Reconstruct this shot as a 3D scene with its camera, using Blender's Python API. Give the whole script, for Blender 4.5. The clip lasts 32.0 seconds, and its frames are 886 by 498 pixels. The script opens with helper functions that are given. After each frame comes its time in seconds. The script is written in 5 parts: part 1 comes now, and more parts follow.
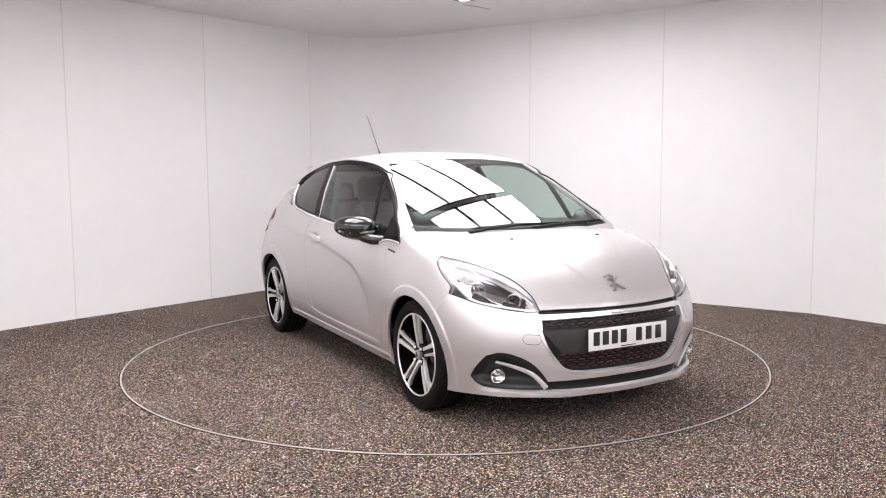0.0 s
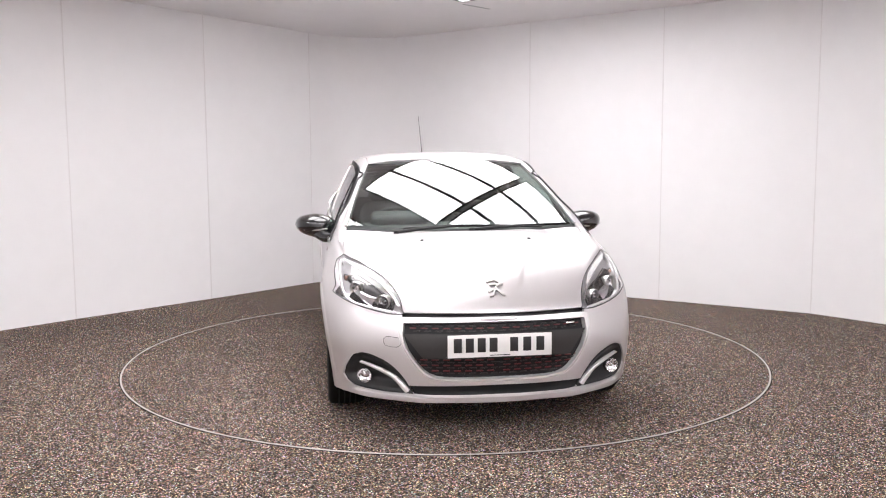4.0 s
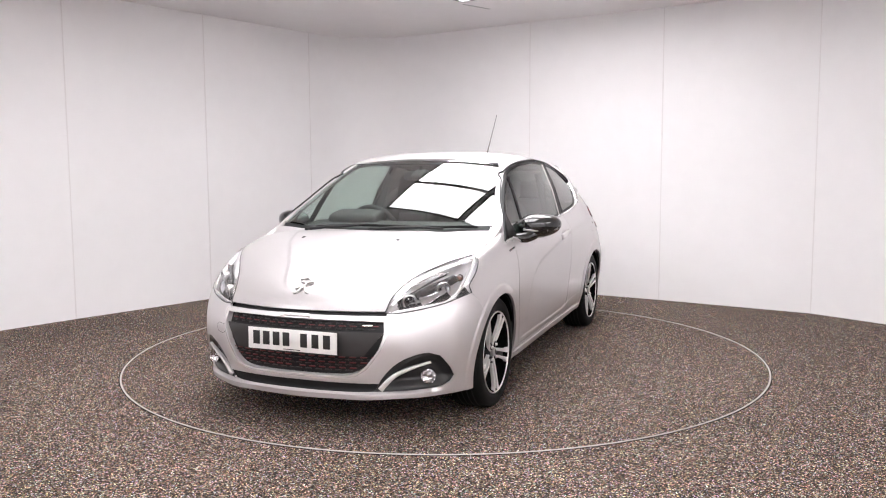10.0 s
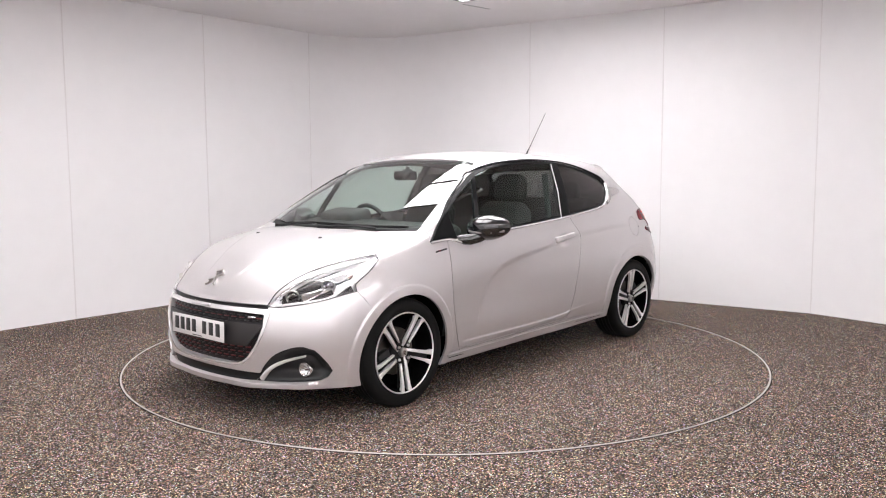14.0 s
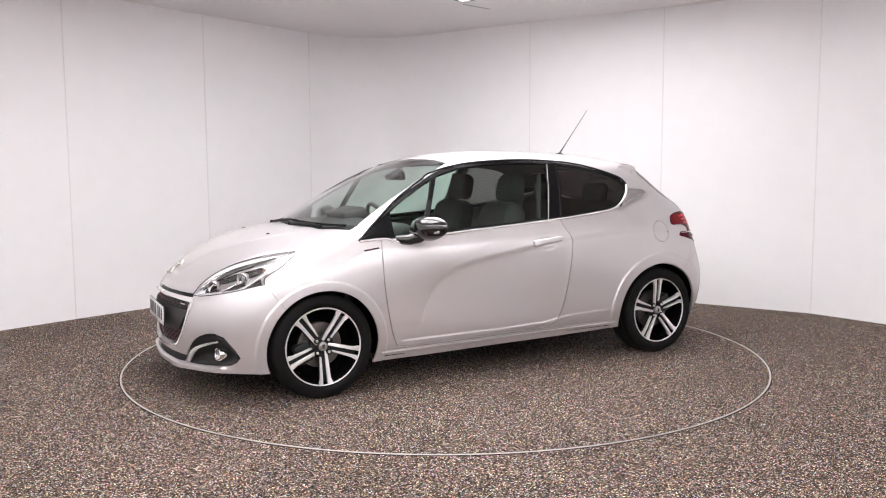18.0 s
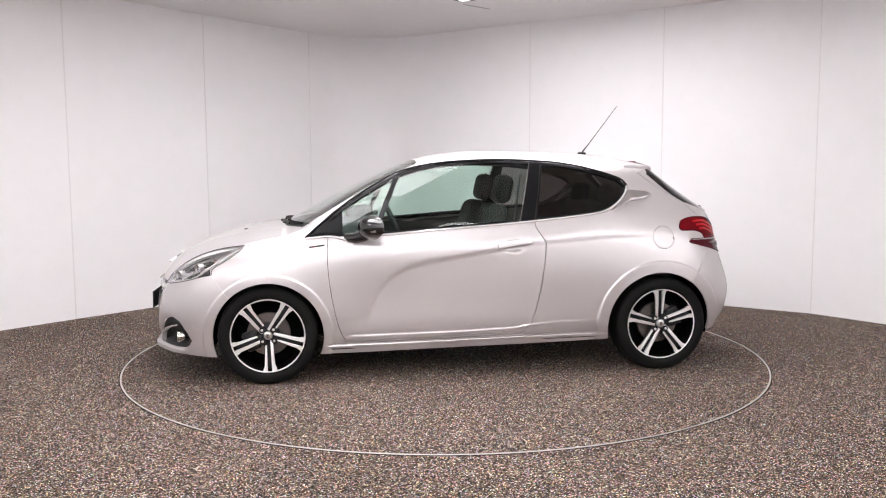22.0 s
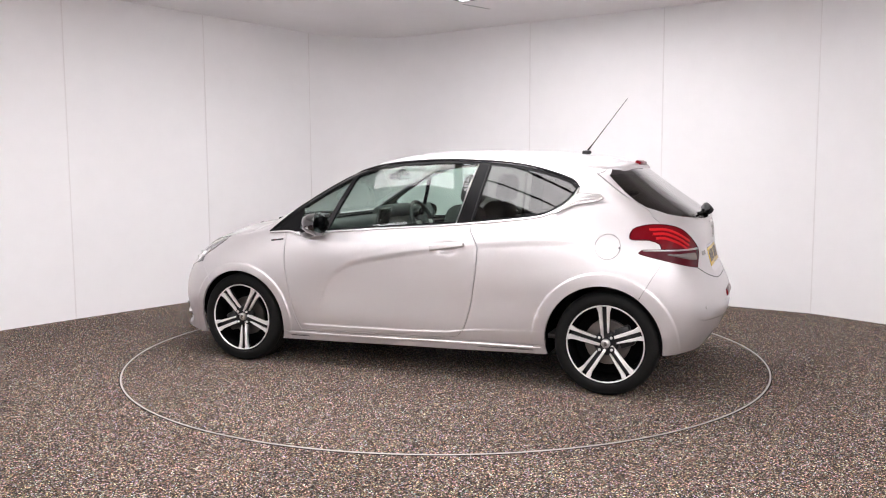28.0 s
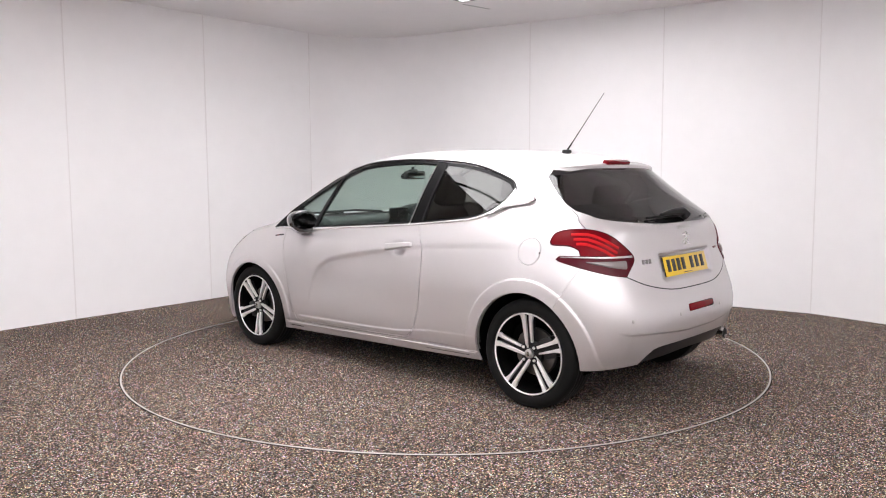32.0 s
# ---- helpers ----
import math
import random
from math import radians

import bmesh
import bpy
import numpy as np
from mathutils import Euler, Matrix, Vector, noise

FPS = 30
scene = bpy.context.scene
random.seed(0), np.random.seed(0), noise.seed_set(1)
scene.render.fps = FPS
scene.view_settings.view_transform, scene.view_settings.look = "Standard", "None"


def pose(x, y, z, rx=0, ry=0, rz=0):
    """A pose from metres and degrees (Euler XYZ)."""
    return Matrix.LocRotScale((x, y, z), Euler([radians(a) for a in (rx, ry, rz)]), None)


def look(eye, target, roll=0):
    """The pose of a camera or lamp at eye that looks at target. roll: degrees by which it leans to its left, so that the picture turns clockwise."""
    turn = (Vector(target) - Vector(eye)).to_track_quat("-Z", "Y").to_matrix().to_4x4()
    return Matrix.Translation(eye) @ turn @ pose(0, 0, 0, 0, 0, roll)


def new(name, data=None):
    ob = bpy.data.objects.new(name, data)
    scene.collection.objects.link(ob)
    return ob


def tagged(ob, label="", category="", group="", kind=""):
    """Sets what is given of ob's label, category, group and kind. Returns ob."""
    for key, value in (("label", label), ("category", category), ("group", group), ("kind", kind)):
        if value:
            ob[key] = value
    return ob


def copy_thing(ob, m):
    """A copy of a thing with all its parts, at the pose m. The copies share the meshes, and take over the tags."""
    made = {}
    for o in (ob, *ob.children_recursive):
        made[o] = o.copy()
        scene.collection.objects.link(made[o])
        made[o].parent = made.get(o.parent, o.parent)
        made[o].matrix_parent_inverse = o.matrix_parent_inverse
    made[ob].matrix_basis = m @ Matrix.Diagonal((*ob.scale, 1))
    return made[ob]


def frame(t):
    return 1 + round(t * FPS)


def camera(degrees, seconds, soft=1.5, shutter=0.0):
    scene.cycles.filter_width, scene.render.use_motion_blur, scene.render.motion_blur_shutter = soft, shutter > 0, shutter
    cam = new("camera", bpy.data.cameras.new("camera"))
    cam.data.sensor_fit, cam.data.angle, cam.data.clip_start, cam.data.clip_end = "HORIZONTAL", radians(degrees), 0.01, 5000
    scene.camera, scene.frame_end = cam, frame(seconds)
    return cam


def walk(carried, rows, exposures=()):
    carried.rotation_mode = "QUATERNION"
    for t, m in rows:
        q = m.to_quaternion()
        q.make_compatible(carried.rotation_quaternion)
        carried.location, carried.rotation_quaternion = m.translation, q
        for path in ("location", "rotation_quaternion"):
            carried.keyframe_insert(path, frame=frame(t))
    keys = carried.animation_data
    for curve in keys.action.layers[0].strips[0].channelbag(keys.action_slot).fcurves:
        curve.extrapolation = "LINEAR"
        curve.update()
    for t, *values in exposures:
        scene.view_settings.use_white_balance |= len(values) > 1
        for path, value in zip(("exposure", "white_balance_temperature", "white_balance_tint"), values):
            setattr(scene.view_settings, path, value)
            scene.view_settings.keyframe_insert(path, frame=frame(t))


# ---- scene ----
from mathutils.bvhtree import BVHTree

EYE = (0.0, -5.957, 1.329)
cam = camera(56.49, 32.0, soft=1.1)
AIM = (EYE[0] - 0.00198, EYE[1] + 0.9953, EYE[2] - 0.09676)
walk(cam, [(0.0, look(EYE, AIM, -0.30)), (32.0, look(EYE, AIM, -0.30))], [(0.0, 0.52), (32.0, 0.52)])

# ---- light: a closed white photo booth under ceiling panels, some of them added fill; a dim even world beyond it
world = bpy.data.worlds.new("world")
scene.world = world
world.use_nodes = True
world.node_tree.nodes["Background"].inputs[0].default_value = (0.8, 0.8, 0.82, 1)
world.node_tree.nodes["Background"].inputs[1].default_value = 0.3
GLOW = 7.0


# ---- materials
def nodes_of(name):
    m = bpy.data.materials.new(name)
    m.use_nodes = True
    t = m.node_tree
    return m, t, t.nodes["Principled BSDF"]


def add(t, kind, **inputs):
    n = t.nodes.new(kind)
    for k, v in inputs.items():
        n.inputs[k.replace("_", " ")].default_value = v
    return n


def plain(name, colour, rough=0.5, metal=0.0, coat=0.0, grain=0.0, scale=40.0, bump=0.0, spec=0.5):
    """A material with two scales of colour variation and fine relief."""
    m, t, b = nodes_of(name)
    b.inputs["Roughness"].default_value = rough
    b.inputs["Metallic"].default_value = metal
    b.inputs["Coat Weight"].default_value = coat
    b.inputs["Coat Roughness"].default_value = 0.03
    b.inputs["Specular IOR Level"].default_value = spec
    b.inputs["Base Color"].default_value = (*colour, 1)
    if grain > 0 or bump > 0:
        co = t.nodes.new("ShaderNodeTexCoord")
        fine = add(t, "ShaderNodeTexNoise", Scale=scale, Detail=4.0)
        wide = add(t, "ShaderNodeTexNoise", Scale=scale / 15, Detail=2.0)
        t.links.new(co.outputs["Object"], fine.inputs["Vector"])
        t.links.new(co.outputs["Object"], wide.inputs["Vector"])
        sum_ = add(t, "ShaderNodeMath")
        sum_.operation = "ADD"
        t.links.new(fine.outputs[0], sum_.inputs[0])
        t.links.new(wide.outputs[0], sum_.inputs[1])
        ramp = t.nodes.new("ShaderNodeMapRange")
        ramp.inputs["From Min"].default_value, ramp.inputs["From Max"].default_value = 0.6, 1.4
        ramp.inputs["To Min"].default_value, ramp.inputs["To Max"].default_value = 1 - grain, 1 + grain
        t.links.new(sum_.outputs[0], ramp.inputs[0])
        mul = t.nodes.new("ShaderNodeVectorMath")
        mul.operation = "SCALE"
        mul.inputs[0].default_value = colour
        t.links.new(ramp.outputs[0], mul.inputs["Scale"])
        t.links.new(mul.outputs[0], b.inputs["Base Color"])
        if bump > 0:
            bp = add(t, "ShaderNodeBump", Strength=0.4, Distance=bump)
            t.links.new(fine.outputs[0], bp.inputs["Height"])
            t.links.new(bp.outputs[0], b.inputs["Normal"])
    return m


def glowing(name, colour, strength):
    m, t, b = nodes_of(name)
    b.inputs["Base Color"].default_value = (*colour, 1)
    b.inputs["Emission Color"].default_value = (*colour, 1)
    b.inputs["Emission Strength"].default_value = strength
    return m


def glass(name, tint, gloss=1.5, haze=0.0):
    """A thin pane: tinted see-through with a clear surface reflection on top."""
    m, t, b = nodes_of(name)
    t.nodes.remove(b)
    see = t.nodes.new("ShaderNodeBsdfTransparent")
    see.inputs[0].default_value = (*tint, 1)
    shine = add(t, "ShaderNodeBsdfGlossy", Roughness=haze)
    shine.inputs[0].default_value = (1, 1, 1, 1)
    face = add(t, "ShaderNodeLayerWeight", Blend=0.5)
    power = t.nodes.new("ShaderNodeMath")
    power.operation = "POWER"
    power.inputs[1].default_value = 4.5
    t.links.new(face.outputs["Facing"], power.inputs[0])
    fr = t.nodes.new("ShaderNodeMapRange")
    fr.inputs["To Min"].default_value, fr.inputs["To Max"].default_value = ((gloss - 1) / (gloss + 1)) ** 2, 1.0
    t.links.new(power.outputs[0], fr.inputs[0])
    mix = t.nodes.new("ShaderNodeMixShader")
    t.links.new(fr.outputs[0], mix.inputs[0])
    t.links.new(see.outputs[0], mix.inputs[1])
    t.links.new(shine.outputs[0], mix.inputs[2])
    t.links.new(mix.outputs[0], t.nodes["Material Output"].inputs[0])
    return m


def carpet(name):
    """Speckled grey-brown needle-punch carpet."""
    m, t, b = nodes_of(name)
    co = t.nodes.new("ShaderNodeTexCoord")
    cell = add(t, "ShaderNodeTexVoronoi", Scale=172.0)
    t.links.new(co.outputs["Object"], cell.inputs["Vector"])
    sep = t.nodes.new("ShaderNodeSeparateColor")
    t.links.new(cell.outputs["Color"], sep.inputs[0])
    ramp = t.nodes.new("ShaderNodeValToRGB")
    e = ramp.color_ramp.elements
    e[0].position, e[0].color = 0.0, (0.008, 0.007, 0.006, 1)
    e[1].position, e[1].color = 1.0, (0.64, 0.605, 0.545, 1)
    for at, c in ((0.30, (0.030, 0.0250, 0.0193)), (0.5, (0.084, 0.0705, 0.054)), (0.70, (0.142, 0.1215, 0.0955)), (0.88, (0.275, 0.246, 0.205))):
        x = e.new(at)
        x.color = (*c, 1)
    t.links.new(sep.outputs[0], ramp.inputs[0])
    wide = add(t, "ShaderNodeTexNoise", Scale=0.9, Detail=3.0)
    t.links.new(co.outputs["Object"], wide.inputs["Vector"])
    mr = t.nodes.new("ShaderNodeMapRange")
    mr.inputs["From Min"].default_value, mr.inputs["From Max"].default_value = 0.3, 0.7
    mr.inputs["To Min"].default_value, mr.inputs["To Max"].default_value = 0.88, 1.1
    t.links.new(wide.outputs[0], mr.inputs[0])
    mul = t.nodes.new("ShaderNodeVectorMath")
    mul.operation = "SCALE"
    t.links.new(ramp.outputs[0], mul.inputs[0])
    t.links.new(mr.outputs[0], mul.inputs["Scale"])
    hue = t.nodes.new("ShaderNodeVectorMath")
    hue.operation = "MULTIPLY_ADD"
    hue.inputs[1].default_value, hue.inputs[2].default_value = (0.70, 0.62, 0.66), (0.79, 0.675, 0.655)
    other = t.nodes.new("ShaderNodeCombineColor")
    flip = t.nodes.new("ShaderNodeMath")
    flip.operation = "SUBTRACT"
    flip.inputs[0].default_value = 1.0
    t.links.new(sep.outputs[1], flip.inputs[1])
    for k, source in enumerate((sep.outputs[1], sep.outputs[2], flip.outputs[0])):
        t.links.new(source, other.inputs[k])
    t.links.new(other.outputs[0], hue.inputs[0])
    tint = t.nodes.new("ShaderNodeVectorMath")
    tint.operation = "MULTIPLY"
    t.links.new(mul.outputs[0], tint.inputs[0])
    t.links.new(hue.outputs[0], tint.inputs[1])
    # each tuft's colour runs from a bright middle to a dark edge
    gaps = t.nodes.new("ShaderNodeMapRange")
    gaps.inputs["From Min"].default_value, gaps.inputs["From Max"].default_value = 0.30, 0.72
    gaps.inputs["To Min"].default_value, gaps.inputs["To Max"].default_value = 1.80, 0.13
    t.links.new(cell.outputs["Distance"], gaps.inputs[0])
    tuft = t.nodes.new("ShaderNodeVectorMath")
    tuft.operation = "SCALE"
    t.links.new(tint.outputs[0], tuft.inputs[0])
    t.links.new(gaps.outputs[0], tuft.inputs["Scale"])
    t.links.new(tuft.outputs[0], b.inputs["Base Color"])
    b.inputs["Roughness"].default_value = 0.95
    b.inputs["Specular IOR Level"].default_value = 0.2
    bp = add(t, "ShaderNodeBump", Strength=0.6, Distance=0.004)
    t.links.new(sep.outputs[1], bp.inputs["Height"])
    t.links.new(bp.outputs[0], b.inputs["Normal"])
    return m


def paint(name):
    """Silver metallic lacquer: fine flake under a clear coat."""
    m, t, b = nodes_of(name)
    co = t.nodes.new("ShaderNodeTexCoord")
    flake = add(t, "ShaderNodeTexNoise", Scale=900.0, Detail=1.0)
    t.links.new(co.outputs["Object"], flake.inputs["Vector"])
    mr = t.nodes.new("ShaderNodeMapRange")
    mr.inputs["From Min"].default_value, mr.inputs["From Max"].default_value = 0.3, 0.7
    mr.inputs["To Min"].default_value, mr.inputs["To Max"].default_value = 0.93, 1.05
    t.links.new(flake.outputs[0], mr.inputs[0])
    mul = t.nodes.new("ShaderNodeVectorMath")
    mul.operation = "SCALE"
    mul.inputs[0].default_value = (0.625, 0.603, 0.610)
    t.links.new(mr.outputs[0], mul.inputs["Scale"])
    t.links.new(mul.outputs[0], b.inputs["Base Color"])
    b.inputs["Metallic"].default_value = 0.66
    b.inputs["Roughness"].default_value = 0.40
    b.inputs["Coat Weight"].default_value = 0.6
    b.inputs["Coat Roughness"].default_value = 0.035
    return m


PAINT = paint("silver_paint")
CARPET = carpet("speckled_carpet")
WALL = plain("white_wall_board", (0.84, 0.83, 0.84), 0.45, grain=0.02, scale=6.0)
STRIP = plain("white_plastic_strip", (0.76, 0.74, 0.745), 0.35)
CEIL = plain("white_ceiling", (0.84, 0.82, 0.825), 0.7, grain=0.02, scale=5.0)
RINGMETAL = plain("worn_aluminium", (0.42, 0.40, 0.38), 0.4, 0.6, grain=0.15, scale=30.0)
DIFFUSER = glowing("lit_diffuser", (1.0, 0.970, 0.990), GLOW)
BAR = plain("grey_bar", (0.03, 0.03, 0.03), 0.6)
BLACK = plain("black_plastic", (0.010, 0.010, 0.011), 0.45, grain=0.1, scale=200.0, spec=0.25)
SATIN = plain("dark_grey_plastic", (0.018, 0.018, 0.019), 0.36, grain=0.1, scale=200.0, spec=0.3)
PIANO = plain("piano_black", (0.008, 0.008, 0.009), 0.06, coat=1.0)
RUBBER = plain("tyre_rubber", (0.007, 0.007, 0.007), 0.62, grain=0.15, scale=120.0, bump=0.0006, spec=0.14)
CHROME = plain("chrome", (0.78, 0.77, 0.76), 0.08, 1.0)
SATINCHROME = plain("satin_chrome", (0.52, 0.51, 0.50), 0.28, 1.0)
FINMETAL = plain("satin_fin", (0.50, 0.485, 0.48), 0.22, 0.92)
BRIGHT = plain("bright_trim", (0.80, 0.79, 0.785), 0.22, 0.55)
MATTE = plain("matt_black", (0.004, 0.004, 0.004), 0.95, spec=0.0)
ALLOY = plain("machined_alloy", (0.86, 0.85, 0.845), 0.36, 0.6, grain=0.05, scale=90.0)
STEEL = plain("brake_steel", (0.16, 0.145, 0.135), 0.45, 1.0, grain=0.1, scale=60.0)
GLASS = glass("clear_green_glass", (0.72, 0.86, 0.80))
SCREEN = glass("windscreen_glass", (0.78, 0.87, 0.83), 1.95)
REARGLASS = glass("rear_privacy_glass", (0.14, 0.13, 0.13), 1.6)
PRIVACY = glass("privacy_glass", (0.18, 0.168, 0.165), 1.46)
LENS = glass("clear_lens", (0.97, 0.97, 0.98), 1.55)
REDLENS = plain("red_lens", (0.145, 0.003, 0.007), 0.22, spec=0.14)
CARRIERGREY = plain("carrier_grey", (0.030, 0.028, 0.028), 0.4, spec=0.3)
LAMPGREY = plain("light_mask_grey", (0.06, 0.057, 0.057), 0.25, 0.5)
FRAMEBLACK = plain("black_window_surround", (0.007, 0.007, 0.0075), 0.3, spec=0.08)
CLEARGREY = plain("clear_grey_lens", (0.22, 0.19, 0.19), 0.25, coat=0.2)
DARKLENS = plain("dark_projector_glass", (0.035, 0.035, 0.038), 0.06, coat=0.6)
SMOKED = plain("smoked_lens", (0.075, 0.005, 0.011), 0.22, spec=0.14)
CLAWRED = plain("claw_red", (0.52, 0.008, 0.012), 0.4, spec=0.1)
CLOTH = plain("charcoal_seat_cloth", (0.024, 0.023, 0.023), 0.9, grain=0.25, scale=120.0, bump=0.001)
TRIMCLOTH = plain("light_headlining", (0.22, 0.21, 0.20), 0.9, grain=0.06, scale=80.0)
DASH = plain("dash_plastic", (0.03, 0.03, 0.031), 0.6, grain=0.15, scale=150.0, bump=0.0004)
YELLOW = plain("yellow_plate", (0.75, 0.50, 0.02), 0.3, coat=0.5)
WHITEPLATE = plain("white_plate", (0.74, 0.73, 0.72), 0.3, coat=0.5)
INK = plain("black_ink", (0.012, 0.012, 0.012), 0.4)
REDACCENT = plain("red_accent", (0.10, 0.006, 0.009), 0.4)
BADGE = plain("dark_chrome", (0.36, 0.35, 0.34), 0.2, 1.0)
SILVERPLASTIC = plain("silver_reflector", (0.70, 0.70, 0.71), 0.12, 1.0)
MIRROR = plain("mirror_face", (0.07, 0.07, 0.073), 0.05, 1.0)
HOUSING = plain("light_housing_silver", (0.62, 0.61, 0.615), 0.28, 0.75, grain=0.15, scale=25.0)
REFLECTIONWHITE = plain("reflection_white", (0.75, 0.75, 0.74), 0.4)


# ---- mesh helpers
def part(name, bm, material, parent=None, label="", smooth=40.0, at=None):
    """Links a bmesh as one mesh object under a thing or a part."""
    me = bpy.data.meshes.new(name)
    bm.normal_update()
    bm.to_mesh(me)
    bm.free()
    me.materials.append(material)
    return finish(name, me, parent, label, smooth, at)


def finish(name, me, parent, label, smooth, at):
    if smooth:
        me.polygons.foreach_set("use_smooth", [True] * len(me.polygons))
        me.set_sharp_from_angle(angle=radians(smooth))
    ob = new(name, me)
    if at is not None:
        ob.matrix_basis = at
    if parent is not None:
        ob.parent = parent
    if label:
        tagged(ob, label)
    return ob


def box(sx, sy, sz, bevel=0.0, at=None, seg=2):
    bm = bmesh.new()
    bmesh.ops.create_cube(bm, size=1.0, matrix=Matrix.Diagonal((sx, sy, sz, 1)))
    if bevel > 0:
        bmesh.ops.bevel(bm, geom=bm.edges[:], offset=bevel, segments=seg, profile=0.5, affect="EDGES")
    if at is not None:
        bm.transform(at)
    return bm


def lathe(profile, n=48, closed=False):
    """Turns (radius, height) pairs about the y axis: height runs along y."""
    bm = bmesh.new()
    rings = []
    for r, h in profile:
        if r < 1e-6:
            rings.append([bm.verts.new((0, h, 0))])
        else:
            rings.append([bm.verts.new((r * math.cos(2 * math.pi * k / n), h, r * math.sin(2 * math.pi * k / n))) for k in range(n)])
    pairs = list(zip(rings, rings[1:]))
    if closed:
        pairs.append((rings[-1], rings[0]))
    for a, b in pairs:
        for k in range(n):
            l = (k + 1) % n
            if len(a) == 1 and len(b) > 1:
                bm.faces.new((a[0], b[l], b[k]))
            elif len(b) == 1 and len(a) > 1:
                bm.faces.new((a[k], a[l], b[0]))
            elif len(a) > 1:
                bm.faces.new((a[k], a[l], b[l], b[k]))
    bmesh.ops.recalc_face_normals(bm, faces=bm.faces[:])
    return bm


def tube(points, radius, n=10, caps=True):
    """A round rod along points; radius may be one number or one per point."""
    bm = bmesh.new()
    pts = [Vector(p) for p in points]
    rs = radius if isinstance(radius, (list, tuple)) else [radius] * len(pts)
    rings = []
    up = Vector((0.03, 0.02, 1)).normalized()
    for i, p in enumerate(pts):
        d = (pts[min(i + 1, len(pts) - 1)] - pts[max(i - 1, 0)]).normalized()
        a = d.cross(up)
        if a.length < 1e-4:
            a = d.cross(Vector((1, 0, 0)))
        a.normalize()
        b = a.cross(d)
        rings.append([bm.verts.new(p + rs[i] * (math.cos(2 * math.pi * k / n) * a + math.sin(2 * math.pi * k / n) * b)) for k in range(n)])
    for a, b in zip(rings, rings[1:]):
        for k in range(n):
            bm.faces.new((a[k], a[(k + 1) % n], b[(k + 1) % n], b[k]))
    if caps:
        bm.faces.new(rings[0][::-1])
        bm.faces.new(rings[-1])
    bmesh.ops.recalc_face_normals(bm, faces=bm.faces[:])
    return bm


def prism(outline, depth, bevel=0.0, at=None, seg=2):
    """A flat outline in x, z pulled back along +y by depth."""
    bm = bmesh.new()
    f = bm.faces.new([bm.verts.new((x, 0, z)) for x, z in outline])
    ext = bmesh.ops.extrude_face_region(bm, geom=[f])
    bmesh.ops.translate(bm, vec=(0, depth, 0), verts=[v for v in ext["geom"] if isinstance(v, bmesh.types.BMVert)])
    bmesh.ops.recalc_face_normals(bm, faces=bm.faces[:])
    if bevel > 0:
        bmesh.ops.bevel(bm, geom=bm.edges[:], offset=bevel, segments=seg, profile=0.5, affect="EDGES")
    if at is not None:
        bm.transform(at)
    return bm


def joined(*bms):
    out = bmesh.new()
    for b in bms:
        me = bpy.data.meshes.new("tmp")
        b.to_mesh(me)
        b.free()
        out.from_mesh(me)
        bpy.data.meshes.remove(me)
    return out


def rounded(pts, step=0.012, closed=True):
    """A Catmull-Rom line through pts, finely stepped; a point given twice is a corner."""
    n = len(pts)
    out = []
    for i in range(n if closed else n - 1):
        get = (lambda k: pts[k % n]) if closed else (lambda k: pts[max(0, min(n - 1, k))])
        p0, p1, p2, p3 = (np.array(get(i + k), float) for k in (-1, 0, 1, 2))
        size = np.linalg.norm(p2 - p1)
        if size < 1e-6:
            continue
        m1, m2 = (p2 - p0) / 2, (p3 - p1) / 2
        if np.linalg.norm(p1 - p0) < 1e-6:
            m1 = p2 - p1
        if np.linalg.norm(p3 - p2) < 1e-6:
            m2 = p2 - p1
        m1 = m1 * min(1, 1.2 * size / max(np.linalg.norm(m1), 1e-9))
        m2 = m2 * min(1, 1.2 * size / max(np.linalg.norm(m2), 1e-9))
        k = max(1, int(size / step))
        for j in range(k):
            u = j / k
            out.append(tuple((2 * u**3 - 3 * u**2 + 1) * p1 + (u**3 - 2 * u**2 + u) * m1 + (3 * u**2 - 2 * u**3) * p2 + (u**3 - u**2) * m2))
    if not closed:
        out.append(tuple(pts[-1]))
    return out


# ---- the booth
RING_R = 2.227
HIGH = 2.88
TABLE_Y = 0.0


def floor_sheet():
    bm = bmesh.new()
    n = 128
    inner = [bm.verts.new((RING_R * math.cos(2 * math.pi * k / n), RING_R * math.sin(2 * math.pi * k / n), 0)) for k in range(n)]
    outer = [bm.verts.new((9.5 * math.cos(2 * math.pi * k / n), 9.5 * math.sin(2 * math.pi * k / n), 0)) for k in range(n)]
    for k in range(n):
        l = (k + 1) % n
        bm.faces.new((inner[k], outer[k], outer[l], inner[l]))
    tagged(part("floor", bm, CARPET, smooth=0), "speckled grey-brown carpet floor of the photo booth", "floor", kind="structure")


floor_sheet()


